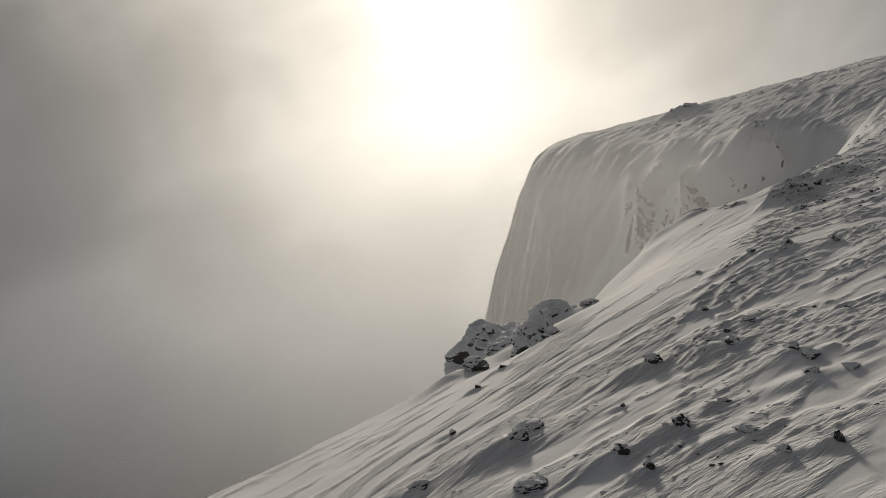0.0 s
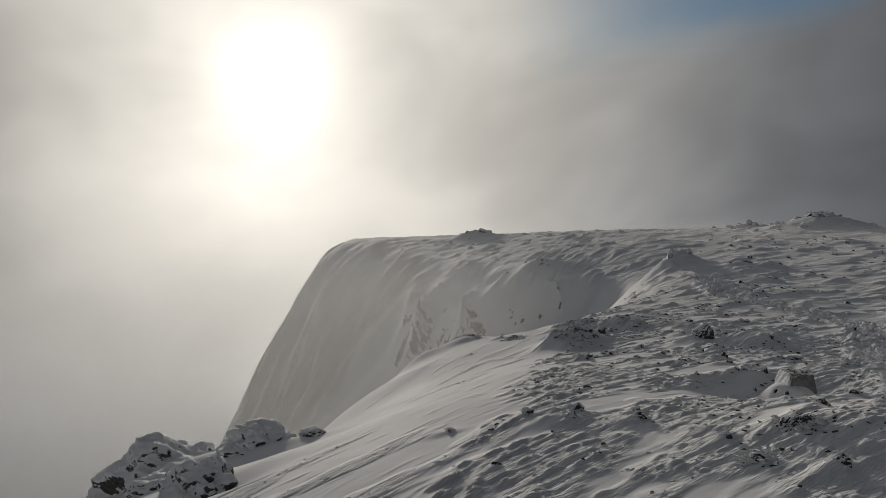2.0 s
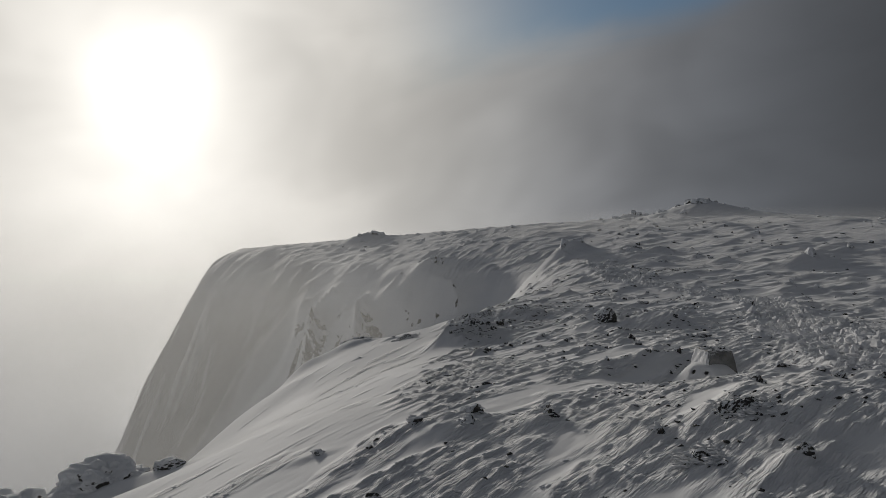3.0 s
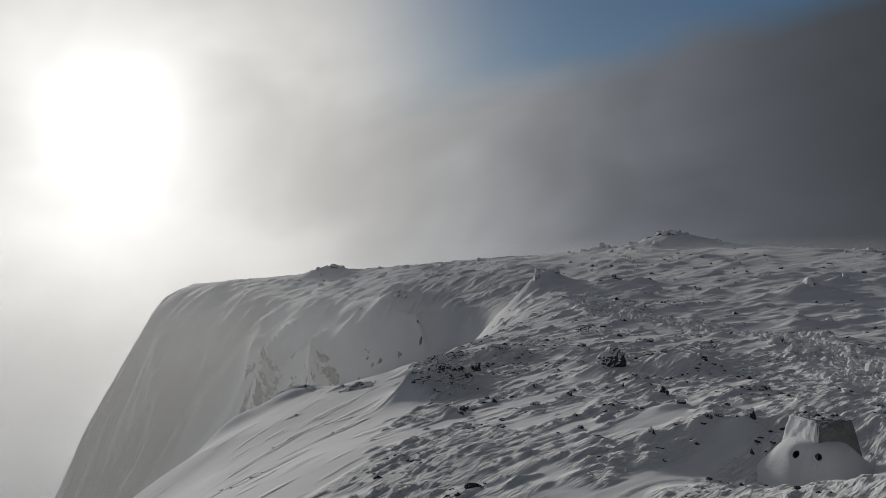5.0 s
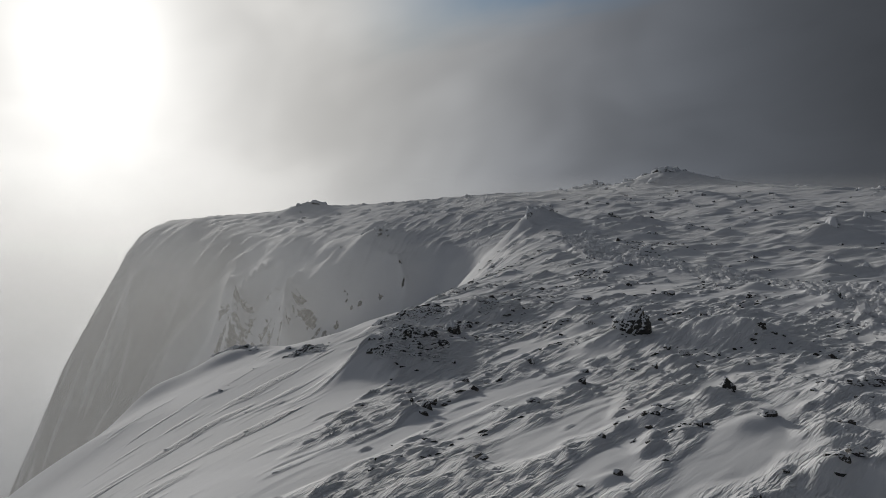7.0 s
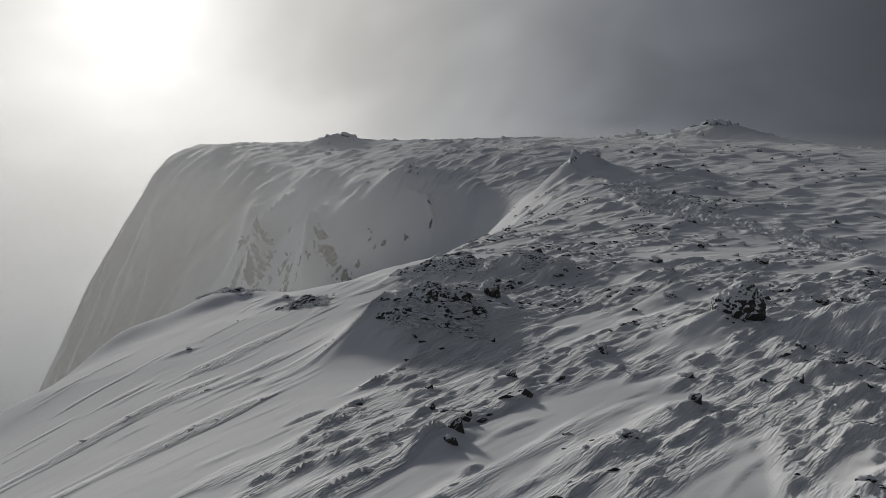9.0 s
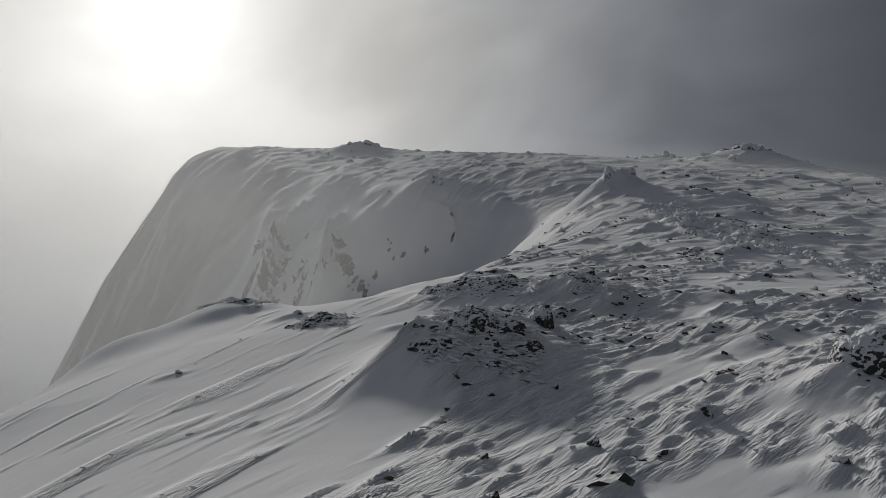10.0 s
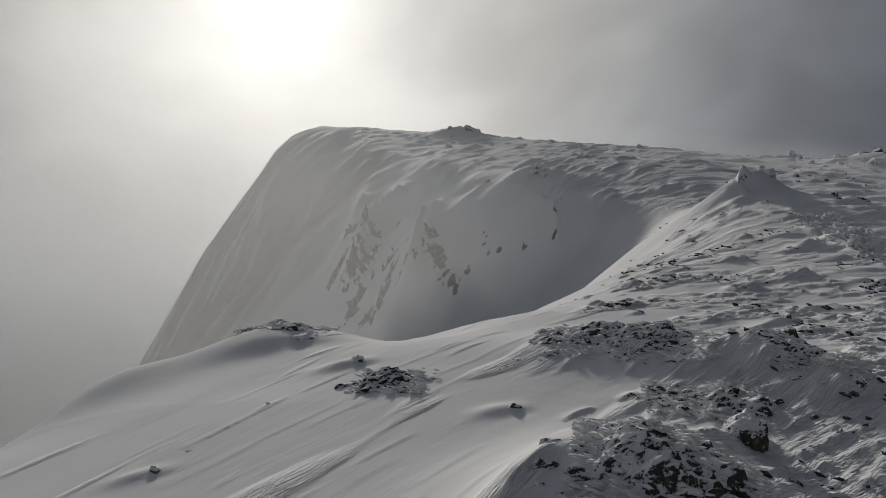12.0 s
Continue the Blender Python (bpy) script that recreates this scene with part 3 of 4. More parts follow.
def hummock_rows(count, seed):
    """Small mounds that the wind has heaped before stones: place, length, width, height."""
    rng = np.random.default_rng(seed)
    px, py = rng.uniform(-2.4, 9.0, count * 8), rng.uniform(2.6, 30.0, count * 8)
    rough = scaly_patch(px, py, *wind_uv(px, py))
    clear = (line_distance(px, py, TRAIL) > 0.5) & (px < 0.45 * py + 0.6) & (np.hypot(px + 0.75, py - 7.5) > 0.6)
    keep = np.where(clear & (rng.random(len(px)) < (0.12 + 0.88 * rough) * (1 - 0.85 * smooth(-px, 0.6, 1.8))))[0][:count]
    size = np.minimum(np.exp(rng.normal(-0.25, 0.5, len(px))), 2.0) * (1 + np.clip(py - 12, 0, 20) / 24)
    return [(px[k], py[k], 0.26 * size[k], 0.060 * size[k] * rng.uniform(0.7, 1.3), 0.022 * size[k] * rng.uniform(0.6, 1.3)) for k in keep]


def heap_hummocks(xs, ys, z, u, v):
    """Each rises slowly along the wind and breaks off on its far side."""
    for x0, y0, long, wide, high in HUMMOCKS:
        i0, i1 = np.searchsorted(xs, (x0 - 2 * long, x0 + long))
        j0, j1 = np.searchsorted(ys, (y0 - 2 * long, y0 + long))
        here = (slice(j0, j1), slice(i0, i1))
        u0, v0 = wind_uv(np.array([x0]), np.array([y0]))
        s, w = (u[here] - u0[0]) / long, (v[here] - v0[0]) / wide
        w = w + 0.5 * perlin(u[here] * 7.0, v[here] * 7.0, 19)
        z[here] += high * smooth(s, -1.4, 0.0) ** 1.5 * (1 - smooth(s, 0.0, 0.28)) * np.exp(-w * w / (0.35 + 0.65 * smooth(s, -1.4, 0.0)))
    return z


def axis(*pieces):
    """Grid lines: (start, end, step at start, step at end), end to end."""
    out = []
    for a, b, sa, sb in pieces:
        p = a
        while p < b - 1e-6:
            out.append(p)
            p += sa + (sb - sa) * (p - a) / (b - a)
    out.append(pieces[-1][1])
    return np.array(out)


def sheet(name, xs, ys, z, mat, uv, **fields):
    nx, ny = len(xs), len(ys)
    gx, gy = np.meshgrid(xs, ys)
    verts = np.stack([gx, gy, z], -1).reshape(-1, 3)
    base = (np.arange(ny - 1)[:, None] * nx + np.arange(nx - 1)[None, :]).ravel()
    quads = np.stack([base, base + 1, base + nx + 1, base + nx], 1)
    me = bpy.data.meshes.new(name)
    me.vertices.add(len(verts))
    me.vertices.foreach_set("co", verts.ravel())
    me.loops.add(quads.size)
    me.loops.foreach_set("vertex_index", quads.ravel().astype(np.int32))
    me.polygons.add(len(quads))
    me.polygons.foreach_set("loop_start", (np.arange(len(quads)) * 4).astype(np.int32))
    me.polygons.foreach_set("use_smooth", np.ones(len(quads), bool))
    me.update(calc_edges=True)
    layer = me.uv_layers.new(name="wind")
    pairs = np.stack(uv, -1).reshape(-1, 2)[quads.ravel()]
    layer.data.foreach_set("uv", pairs.ravel().astype(np.float32))
    for key, field in fields.items():
        me.attributes.new(key, "FLOAT", "POINT").data.foreach_set("value", field.ravel().astype(np.float32))
    me.materials.append(mat)
    return new(name, me)


def build_ground():
    xs = axis((-3000, -200, 700, 60), (-200, -70, 40, 1.5), (-70, -40, 1.3, 0.8), (-40, -16, 0.7, 0.3), (-16, -5, 0.25, 0.12), (-5, -3.4, 0.08, 0.02), (-3.4, 2.4, FINE, FINE),
              (2.4, 5, 0.018, 0.045), (5, 12, 0.05, 0.16), (12, 40, 0.25, 1.5), (40, 200, 3, 40), (200, 3000, 60, 700))
    ys = axis((-300, -20, 60, 3), (-20, -2, 2, 0.2), (-2, 2, 0.12, 0.03), (2, 4, 0.03, FINE), (4, 15.6, FINE, FINE), (15.6, 24, 0.018, 0.06), (24, 45, 0.08, 0.17), (45, 75, 0.2, 0.5),
              (75, 130, 0.5, 1.5), (130, 200, 2, 20), (200, 4000, 50, 800))
    gx, gy = np.meshgrid(xs, ys)
    u, v = wind_uv(gx, gy)
    z = heap_hummocks(xs, ys, carve_cuts(xs, ys, height(gx, gy), u, v), u, v)
    d, along = rim_distance(gx, gy)
    top = smooth(-d, -1.0, 1.5)
    steps = fbm(along * 0.55 + 0.3 * d, d * 0.16, 3, 27, 0.6)
    bare = smooth(d, 0.3, 3.5) * smooth(along, 40.5, 46.0) * smooth(steps, -0.55, -0.15)
    ledge = np.zeros(gx.shape)
    for x0, y0, w, h in WALL_ROCKS:
        i0, i1 = np.searchsorted(xs, (x0 - 2, x0 + 2))
        j0, j1 = np.searchsorted(ys, (y0 - 2, y0 + 2))
        here = (slice(j0, j1), slice(i0, i1))
        ledge[here] = np.maximum(ledge[here], 0.85 * mound(gx[here], gy[here], x0, y0, 0.8 * w + 0.03, 0.55 * h + 0.03, 0.6))
    ground = sheet("ground", xs, ys, z, GROUND_SNOW, (u, v), scaly=scaly_patch(gx, gy, u, v) * top, drift=top * (1 - 0.9 * smooth(-gx, 3.8, 7.0)), bare=bare, ledge=ledge)
    SURFACE.extend((xs, ys, z))
    return tagged(ground, "wind-packed snow plateau breaking off in a steep snowy cliff", "ground", kind="structure")


FINE = 0.014
HUMMOCKS = hummock_rows(520, 5)
SURFACE = []      # the ground's grid lines and heights
ground = build_ground()


# ---------------------------------------------------------------- haze sheets
def build_haze_sheet(points, low, high, density, seed, fade_left, fade_right, passing=0.72):
    """A see-through sheet that stands in for haze, along a line of the plan: density in its middle, none at its top
    and its two ends.
    """
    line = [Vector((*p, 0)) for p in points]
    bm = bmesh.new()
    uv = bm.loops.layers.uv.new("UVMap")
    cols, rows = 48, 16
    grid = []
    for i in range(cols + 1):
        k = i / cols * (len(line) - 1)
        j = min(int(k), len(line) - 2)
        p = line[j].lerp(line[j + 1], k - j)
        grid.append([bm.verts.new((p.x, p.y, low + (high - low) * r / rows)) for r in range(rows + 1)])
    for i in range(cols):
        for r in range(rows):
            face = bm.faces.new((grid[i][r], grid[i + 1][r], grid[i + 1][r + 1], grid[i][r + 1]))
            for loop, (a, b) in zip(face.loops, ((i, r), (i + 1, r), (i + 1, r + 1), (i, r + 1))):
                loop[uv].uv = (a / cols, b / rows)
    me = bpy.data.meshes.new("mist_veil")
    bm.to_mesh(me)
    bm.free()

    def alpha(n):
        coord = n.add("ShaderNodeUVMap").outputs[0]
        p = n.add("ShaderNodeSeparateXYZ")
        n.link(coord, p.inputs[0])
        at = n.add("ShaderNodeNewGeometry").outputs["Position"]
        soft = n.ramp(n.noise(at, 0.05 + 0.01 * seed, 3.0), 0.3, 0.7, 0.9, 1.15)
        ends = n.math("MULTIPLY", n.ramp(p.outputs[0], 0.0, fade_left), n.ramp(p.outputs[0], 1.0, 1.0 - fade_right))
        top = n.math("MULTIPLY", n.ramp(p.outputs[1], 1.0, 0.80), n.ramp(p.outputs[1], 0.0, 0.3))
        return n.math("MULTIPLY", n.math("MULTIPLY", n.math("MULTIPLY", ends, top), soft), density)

    me.materials.append(haze_sheet_material("haze_stand_in", alpha, passing))
    return tagged(new("mist_veil", me), "see-through sheet standing in for haze before the cliff and far plateau", "mist", kind="stuff")


# added sheets in place of haze, one behind the other; the first two brighten the wall
build_haze_sheet([(-34, 12), (-15, 23), (-0.5, 31.5)], -18, 2.2, 0.19, 0, 0.8, 0.30, 0.82)
build_haze_sheet([(-36, 14), (-16, 24.5), (-1.5, 32.5)], -18, 2.4, 0.18, 7, 0.8, 0.30, 0.82)
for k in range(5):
    build_haze_sheet([(-60 - k, 12 + 2 * k), (-28 - 0.5 * k, 28 + 1.5 * k), (-9.6 - 0.85 * k, 36.5 + 1.9 * k)], -40, 3.2 + 0.35 * k, 0.085, k, 0.45, 0.10, 0.20)



# another sheet in place of haze, fading the skyline of the far plateau
build_haze_sheet([(-10, 45), (8, 43), (44, 34)], -2.5, 2.3, 0.10, 3, 0.4, 0.2)


# ---------------------------------------------------------------- stones and rime
def surface(px, py):
    """The height of the snow at places of the plan."""
    xs, ys, z = SURFACE
    i, j = np.clip(np.searchsorted(xs, px) - 1, 0, len(xs) - 2), np.clip(np.searchsorted(ys, py) - 1, 0, len(ys) - 2)
    a, b = (px - xs[i]) / (xs[i + 1] - xs[i]), (py - ys[j]) / (ys[j + 1] - ys[j])
    return (z[j, i] * (1 - a) + z[j, i + 1] * a) * (1 - b) + (z[j + 1, i] * (1 - a) + z[j + 1, i + 1] * a) * b


def ground_z(x, y):
    return float(surface(np.array([x], float), np.array([y], float))[0])


def part(name, bm, mat, parent=None, label=""):
    me = bpy.data.meshes.new(name)
    bm.to_mesh(me)
    bm.free()
    me.materials.append(mat)
    ob = new(name, me)
    if parent is not None:
        ob.parent = parent
    if label:
        tagged(ob, label)
    return ob


def displace(bm, seed, size, amount, sharp=1.0):
    shift = Vector((seed * 7.31, seed * 3.17, seed * 1.91))
    for v in bm.verts:
        d = v.co.normalized()
        k = noise.fractal(v.co * size + shift, 0.9, 2.1, 4) * amount
        r = (1 - abs(noise.noise(v.co * size * 0.7 - shift))) * amount * 0.6 * sharp
        v.co += d * (k - r)


def boulder_bm(seed, rugged):
    """A lumpy stone under a thick coat of knobbly rime."""
    bm = bmesh.new()
    bmesh.ops.create_icosphere(bm, subdivisions=6, radius=1.0)
    displace(bm, seed, 1.1, 0.26 * rugged)
    displace(bm, seed + 3, 2.6, 0.12 * rugged)
    shift = Vector((seed * 4.7, seed * 8.3, 0))
    for v in bm.verts:
        d = v.co.normalized()
        p = Vector((v.co.x * 0.55, v.co.y, v.co.z))
        knob = max(0.0, noise.noise(p * 4.0 + shift)) * 0.06 + max(0.0, noise.noise(p * 11.0 - shift)) * 0.03
        layer = (v.co.z * 5.5 + 0.8 * v.co.x + 1.3 * noise.noise(v.co * 2.2 + shift)) % 1.0
        v.co += d * (knob + 0.055 * layer * max(0.0, 0.5 + noise.noise(v.co * 1.7 - shift))) + Vector((-0.6, -0.1, 0.0)) * knob
        v.co.z = max(v.co.z, -0.6)
    for f in bm.faces:
        f.smooth = True
    return bm


def shard_bm(seed):
    """A broken stone: an irregular hull with chipped edges and a rough skin."""
    rnd = random.Random(seed)
    bm = bmesh.new()
    for k in range(17):
        a, r, z = rnd.uniform(0, 6.283), rnd.uniform(0.55, 1.0), rnd.choice((-0.5, rnd.uniform(0.0, 0.5), rnd.uniform(0.3, 1.0)))
        r *= 1.0 - 0.45 * max(z, 0)
        bm.verts.new((r * math.cos(a), r * math.sin(a), z))
    made = bmesh.ops.convex_hull(bm, input=list(bm.verts))
    bmesh.ops.delete(bm, geom=list({g for g in made["geom_interior"] + made["geom_unused"] if isinstance(g, bmesh.types.BMVert)}), context="VERTS")
    bmesh.ops.bevel(bm, geom=list(bm.edges), offset=0.05, segments=1, affect="EDGES")
    bmesh.ops.triangulate(bm, faces=list(bm.faces))
    bmesh.ops.subdivide_edges(bm, edges=[e for e in bm.edges if e.calc_length() > 0.22], cuts=2, use_grid_fill=True)
    bmesh.ops.triangulate(bm, faces=list(bm.faces))
    shift = Vector((seed * 5.1, seed * 2.3, seed * 9.7))
    for v in bm.verts:
        v.co += 0.10 * noise.noise_vector(v.co * 2.3 + shift) + 0.05 * noise.noise_vector(v.co * 6.0 + shift)
    return bm


def rime_lumps(centres, sizes, leans, subdivisions, seed, heading=WIND, spread=0.35, rough=0.28):
    """Many small knobs of rime, drawn out along the wind, in one mesh."""
    base = bmesh.new()
    bmesh.ops.create_icosphere(base, subdivisions=subdivisions, radius=1.0)
    bv = np.array([v.co[:] for v in base.verts])
    bf = np.array([[v.index for v in f.verts] for f in base.faces])
    base.free()
    rng = np.random.default_rng(seed)
    count = len(centres)
    wobble = 1 + rough * rng.standard_normal((count, len(bv), 1))
    turn = heading + rng.normal(0, spread, count)
    p = bv[None] * np.clip(wobble, 0.5, 1.6) * sizes[:, None, :]
    p[:, :, 2] += leans[:, None] * p[:, :, 0]
    c, s = np.cos(turn)[:, None], np.sin(turn)[:, None]
    x, y = p[:, :, 0] * c - p[:, :, 1] * s, p[:, :, 0] * s + p[:, :, 1] * c
    verts = np.stack([x, y, p[:, :, 2]], -1) + centres[:, None, :]
    faces = bf[None] + (np.arange(count) * len(bv))[:, None, None]
    me = bpy.data.meshes.new("rime")
    me.from_pydata(verts.reshape(-1, 3).tolist(), [], faces.reshape(-1, 3).tolist())
    me.polygons.foreach_set("use_smooth", np.ones(len(me.polygons), bool))
    me.materials.append(SNOW)
    return me


def crust_on(ob, count, size, seed, upward=0.1):
    """Knobs of rime on the upper, windward faces of a stone, as a part of it."""
    me = ob.data
    rng = np.random.default_rng(seed)
    m = np.array(ob.matrix_basis)
    co = np.array([v.co[:] for v in me.vertices])
    no = np.array([v.normal[:] for v in me.vertices])
    world = co @ m[:3, :3].T
    facing = no @ np.linalg.inv(m[:3, :3])
    facing /= np.linalg.norm(facing, axis=1, keepdims=True)
    score = facing[:, 2] - 0.35 * facing[:, 0] - 0.15 * facing[:, 1] + 0.5 * rng.standard_normal(len(co))
    pick = np.where((score > upward) & (co[:, 2] > -0.3))[0]
    pick = pick[rng.permutation(len(pick))[:count]]
    k = len(pick)
    sizes = size * rng.uniform(0.5, 1.3, (k, 1)) * np.array([[1.9, 0.75, 0.5]])
    made = rime_lumps(world[pick], sizes, rng.uniform(-0.35, 0.0, k), 2, seed, 0.25, 0.3, 0.15)
    crust = new("rime_crust", made)
    crust.parent = ob
    crust.matrix_parent_inverse = Matrix(ob.matrix_basis.to_3x3().to_4x4()).inverted()
    return tagged(crust, "tongues of white rime", kind="stuff")


def shard_set(mat, first):
    out = []
    for k in range(8):
        made = bpy.data.meshes.new("rock")
        bm = shard_bm(k + first)
        bm.to_mesh(made)
        bm.free()
        made.materials.append(mat)
        out.append(made)
    return out


SHARDS, RIMED_SHARDS, BARE_SHARDS = shard_set(ROCK, 3), shard_set(RIMED, 23), shard_set(BARE, 43)


def build_rocks(rows, label, group, seed, shapes):
    rnd = random.Random(seed)
    for i, (x, y, w, h) in enumerate(rows):
        rock = new("rock", shapes[rnd.randrange(len(shapes))])
        turn = rnd.uniform(-0.5, 0.5) + 0.3
        rock.matrix_basis = Matrix.LocRotScale((x + 0.1 * w, y, ground_z(x, y) - 0.3 * h), Euler((rnd.uniform(-0.12, 0.12), rnd.uniform(-0.15, 0.15), turn)),
                                               (max(w, 1.2 * h) * 0.5, max(w, 1.2 * h) * rnd.uniform(0.34, 0.46), h * 0.9))
        tagged(rock, label, "rock", group)
        if w > 0.10 and y < 18:
            crust_on(rock, int(18 + 90 * w), 0.006 + 0.014 * w, seed * 100 + i, 0.6)


build_rocks(ROCKS_START, "small dark stone with white rime, half buried in snow", "stones in the snow", 1, SHARDS)
build_rocks(ROCKS_MID, "small dark stone with white rime, half buried in snow", "stones in the snow", 2, SHARDS)
build_rocks(ROCKS_ON, "small dark stone with white rime, half buried in snow", "stones in the snow", 3, SHARDS)
build_rocks(ROCKS_END, "small dark stone with white rime, half buried in snow", "stones in the snow", 4, SHARDS)
build_rocks(ROCKS_BACK, "dark stone under rime on the snowy plateau", "stones on the plateau", 5, RIMED_SHARDS)


def scatter_rows(count, seed):
    """Small rimed stones strewn over the open plateau, clear of the track."""
    rnd = random.Random(seed)
    out = []
    while len(out) < count:
        x, y = rnd.uniform(1.5, 16.0), rnd.uniform(9.0, 46.0)
        if x > 0.62 * (y + 1) or abs(x - np.interp(y, [p[1] for p in TRAIL], [p[0] for p in TRAIL])) < 0.6:
            continue
        w = rnd.uniform(0.08, 0.2) * (1 + y / 40)
        out.append((x, y, w, w * rnd.uniform(0.3, 0.7)))
    return out


build_rocks(scatter_rows(130, 9), "small dark stone with white rime on the plateau", "strewn stones", 6, SHARDS)


def crest_rows(count, seed):
    """Rimed stones along the skyline of the plateau."""
    rnd = random.Random(seed)
    out = []
    for _ in range(count):
        x = rnd.uniform(-13.0, 30.0)
        w = rnd.uniform(0.25, 0.8)
        out.append((x, rnd.uniform(46.0, 60.0) - 0.15 * max(x, 0), w, w * rnd.uniform(0.35, 0.6)))
    return out


build_rocks(crest_rows(36, 12), "rimed stone on the crest of the plateau", "stones on the crest", 7, RIMED_SHARDS)


def build_chips():
    """An edge of bare stone where a mound breaks off."""
    rnd = random.Random(77)
    for x, y, long, wide, high in HUMMOCKS[:290]:
        w = rnd.uniform(0.8, 1.5) * wide
        x, y = x + 0.10 * long, y + 0.07 * long
        chip = new("stone_chip", BARE_SHARDS[rnd.randrange(len(BARE_SHARDS))])
        chip.matrix_basis = Matrix.LocRotScale((x, y, ground_z(x, y) - 0.2 * high), Euler((rnd.uniform(-0.3, 0.3), rnd.uniform(-0.3, 0.3), 0.2 + rnd.uniform(-0.5, 0.5))),
                                               (w * 0.72, w * 0.42, high * rnd.uniform(0.5, 0.95)))
        tagged(chip, "edge of a dark stone showing through scoured snow", "stone", "stone chips in the snow")


build_chips()


def build_grit():
    """Countless crumbs of dark stone in the scoured snow."""
    rng = np.random.default_rng(79)
    px, py = rng.uniform(-1.4, 4.8, 26000), rng.uniform(2.2, 24.0, 26000)
    rough = scaly_patch(px, py, *wind_uv(px, py)) * smooth(fbm(px * 1.1, py * 1.1, 2, 121), 0.0, 0.25)
    keep = np.where((rng.random(len(px)) < 0.28 * rough) & (line_distance(px, py, TRAIL) > 0.4))[0]
    px, py = px[keep], py[keep]
    size = rng.uniform(0.006, 0.016, (len(px), 1)) * (0.8 + py[:, None] / 14)
    made = rime_lumps(np.stack([px, py, surface(px, py) - 0.1 * size[:, 0]], 1), size * rng.uniform(0.6, 1.2, (len(px), 3)) * np.array([[1.6, 0.8, 0.6]]), rng.uniform(-0.4, 0.2, len(px)), 1, 80, 0.4, 0.4, 0.2)
    made.materials.clear()
    made.materials.append(BARE)
    made.polygons.foreach_set("use_smooth", np.zeros(len(made.polygons), bool))
    tagged(new("stone_grit", made), "crumbs of dark stone in wind-scoured snow", "grit", kind="stuff")


build_grit()


def build_boulders():
    for i, (x, y, w, h) in enumerate(BOULDERS):
        bm = boulder_bm(i + 2, 1.0 if w > 0.5 else 0.5)
        boulder = part("boulder", bm, DRAPED if w > 0.5 else ROCK)
        boulder.matrix_basis = Matrix.LocRotScale((x, y, ground_z(x, y) - (0.26 if w > 0.5 else 0.10) * h), Euler((0, 0, 0.3 * (i % 3))), (w * 0.54, w * 0.5, h * 0.80))
        tagged(boulder, "rounded dark boulder crusted with white rime", "boulder", "rimed boulders")



build_boulders()


def bedrock_bm(x, y, size, seed, z0, deep):
    """Low rock that breaks through the snow: broken steps, sunk at its edge."""
    n = int(30 + 60 * size)
    k = (np.arange(n + 1) / n * 2 - 1)
    gx, gy = np.meshgrid(k * 1.15, k * 0.85 * deep)
    reach = np.hypot(gx / 1.15, gy / 0.85 / deep) + 0.5 * fbm(gx * 1.6 + seed, gy * 1.6, 3, seed)
    px, py = x + gx * size, y + gy * size
    plates = fbm((px * 0.9 + py * 0.3) * 4.5, (py - 0.25 * px) * 9.0, 3, seed + 3, 0.6)
    steps = np.round(plates * 4) / 4 * 0.6 + plates * 0.4
    z = surface(px, py) - z0 + 0.060 * (0.70 - reach) + 0.060 * steps
    bm = bmesh.new()
    verts = [bm.verts.new((gx[j, i] * size, gy[j, i] * size, z[j, i] - (0.2 if reach[j, i] > 1.15 else 0.0))) for j in range(n + 1) for i in range(n + 1)]
    for j in range(n):
        for i in range(n):
            q = j * (n + 1) + i
            bm.faces.new((verts[q], verts[q + 1], verts[q + n + 2], verts[q + n + 1]))
    return bm


def build_outcrop(name, label, x, y, slabs, size, seed, deep=1.0, thick=1.0):
    """Rock breaking through the snow, with feathers of rime over it."""
    rnd = random.Random(seed)
    base = new(name)
    base.location = (x, y, ground_z(x, y))
    tagged(base, label, "rock outcrop", "rock outcrops")
    z0 = base.location.z
    part("bedrock", bedrock_bm(x, y, size, seed, z0, deep), OUTCROP, base)
    for k in range(slabs):
        dx, dy = rnd.uniform(-0.8, 0.8) * size, rnd.uniform(-0.55, 0.55) * size * deep
        w = rnd.uniform(0.02, 0.048) * (0.6 + size)
        slab = new("slab", BARE_SHARDS[rnd.randrange(len(BARE_SHARDS))])
        slab.parent = base
        slab.matrix_basis = Matrix.LocRotScale((dx, dy, ground_z(x + dx, y + dy) - z0 + 0.01), Euler((rnd.uniform(-0.2, 0.1), rnd.uniform(-0.1, 0.3), rnd.uniform(-0.2, 0.6))),
                                               (w, w * rnd.uniform(0.4, 0.6), w * rnd.uniform(0.35, 0.6)))
    rng = np.random.default_rng(seed)
    count = int((6500 * size * size * deep + 40) * thick)
    px, py = x + rng.uniform(-0.85, 1.1, count) * size, y + rng.uniform(-0.85, 0.85, count) * size * deep
    pz = surface(px, py) + rng.uniform(-0.004, 0.026, count)
    centres = np.stack([px - x, py - y, pz - z0], 1)
    sizes = rng.uniform(0.4, 1.35, (count, 1)) * rng.uniform(0.75, 1.25, (count, 3)) * np.array([[0.019, 0.0065, 0.005]])
    crust = new("rime_crust", rime_lumps(centres, sizes, rng.uniform(-0.22, 0.02, count), 2, seed, 0.18, 0.22, 0.26))
    crust.parent = base
    tagged(crust, "feathers of white rime", kind="stuff")
    return base


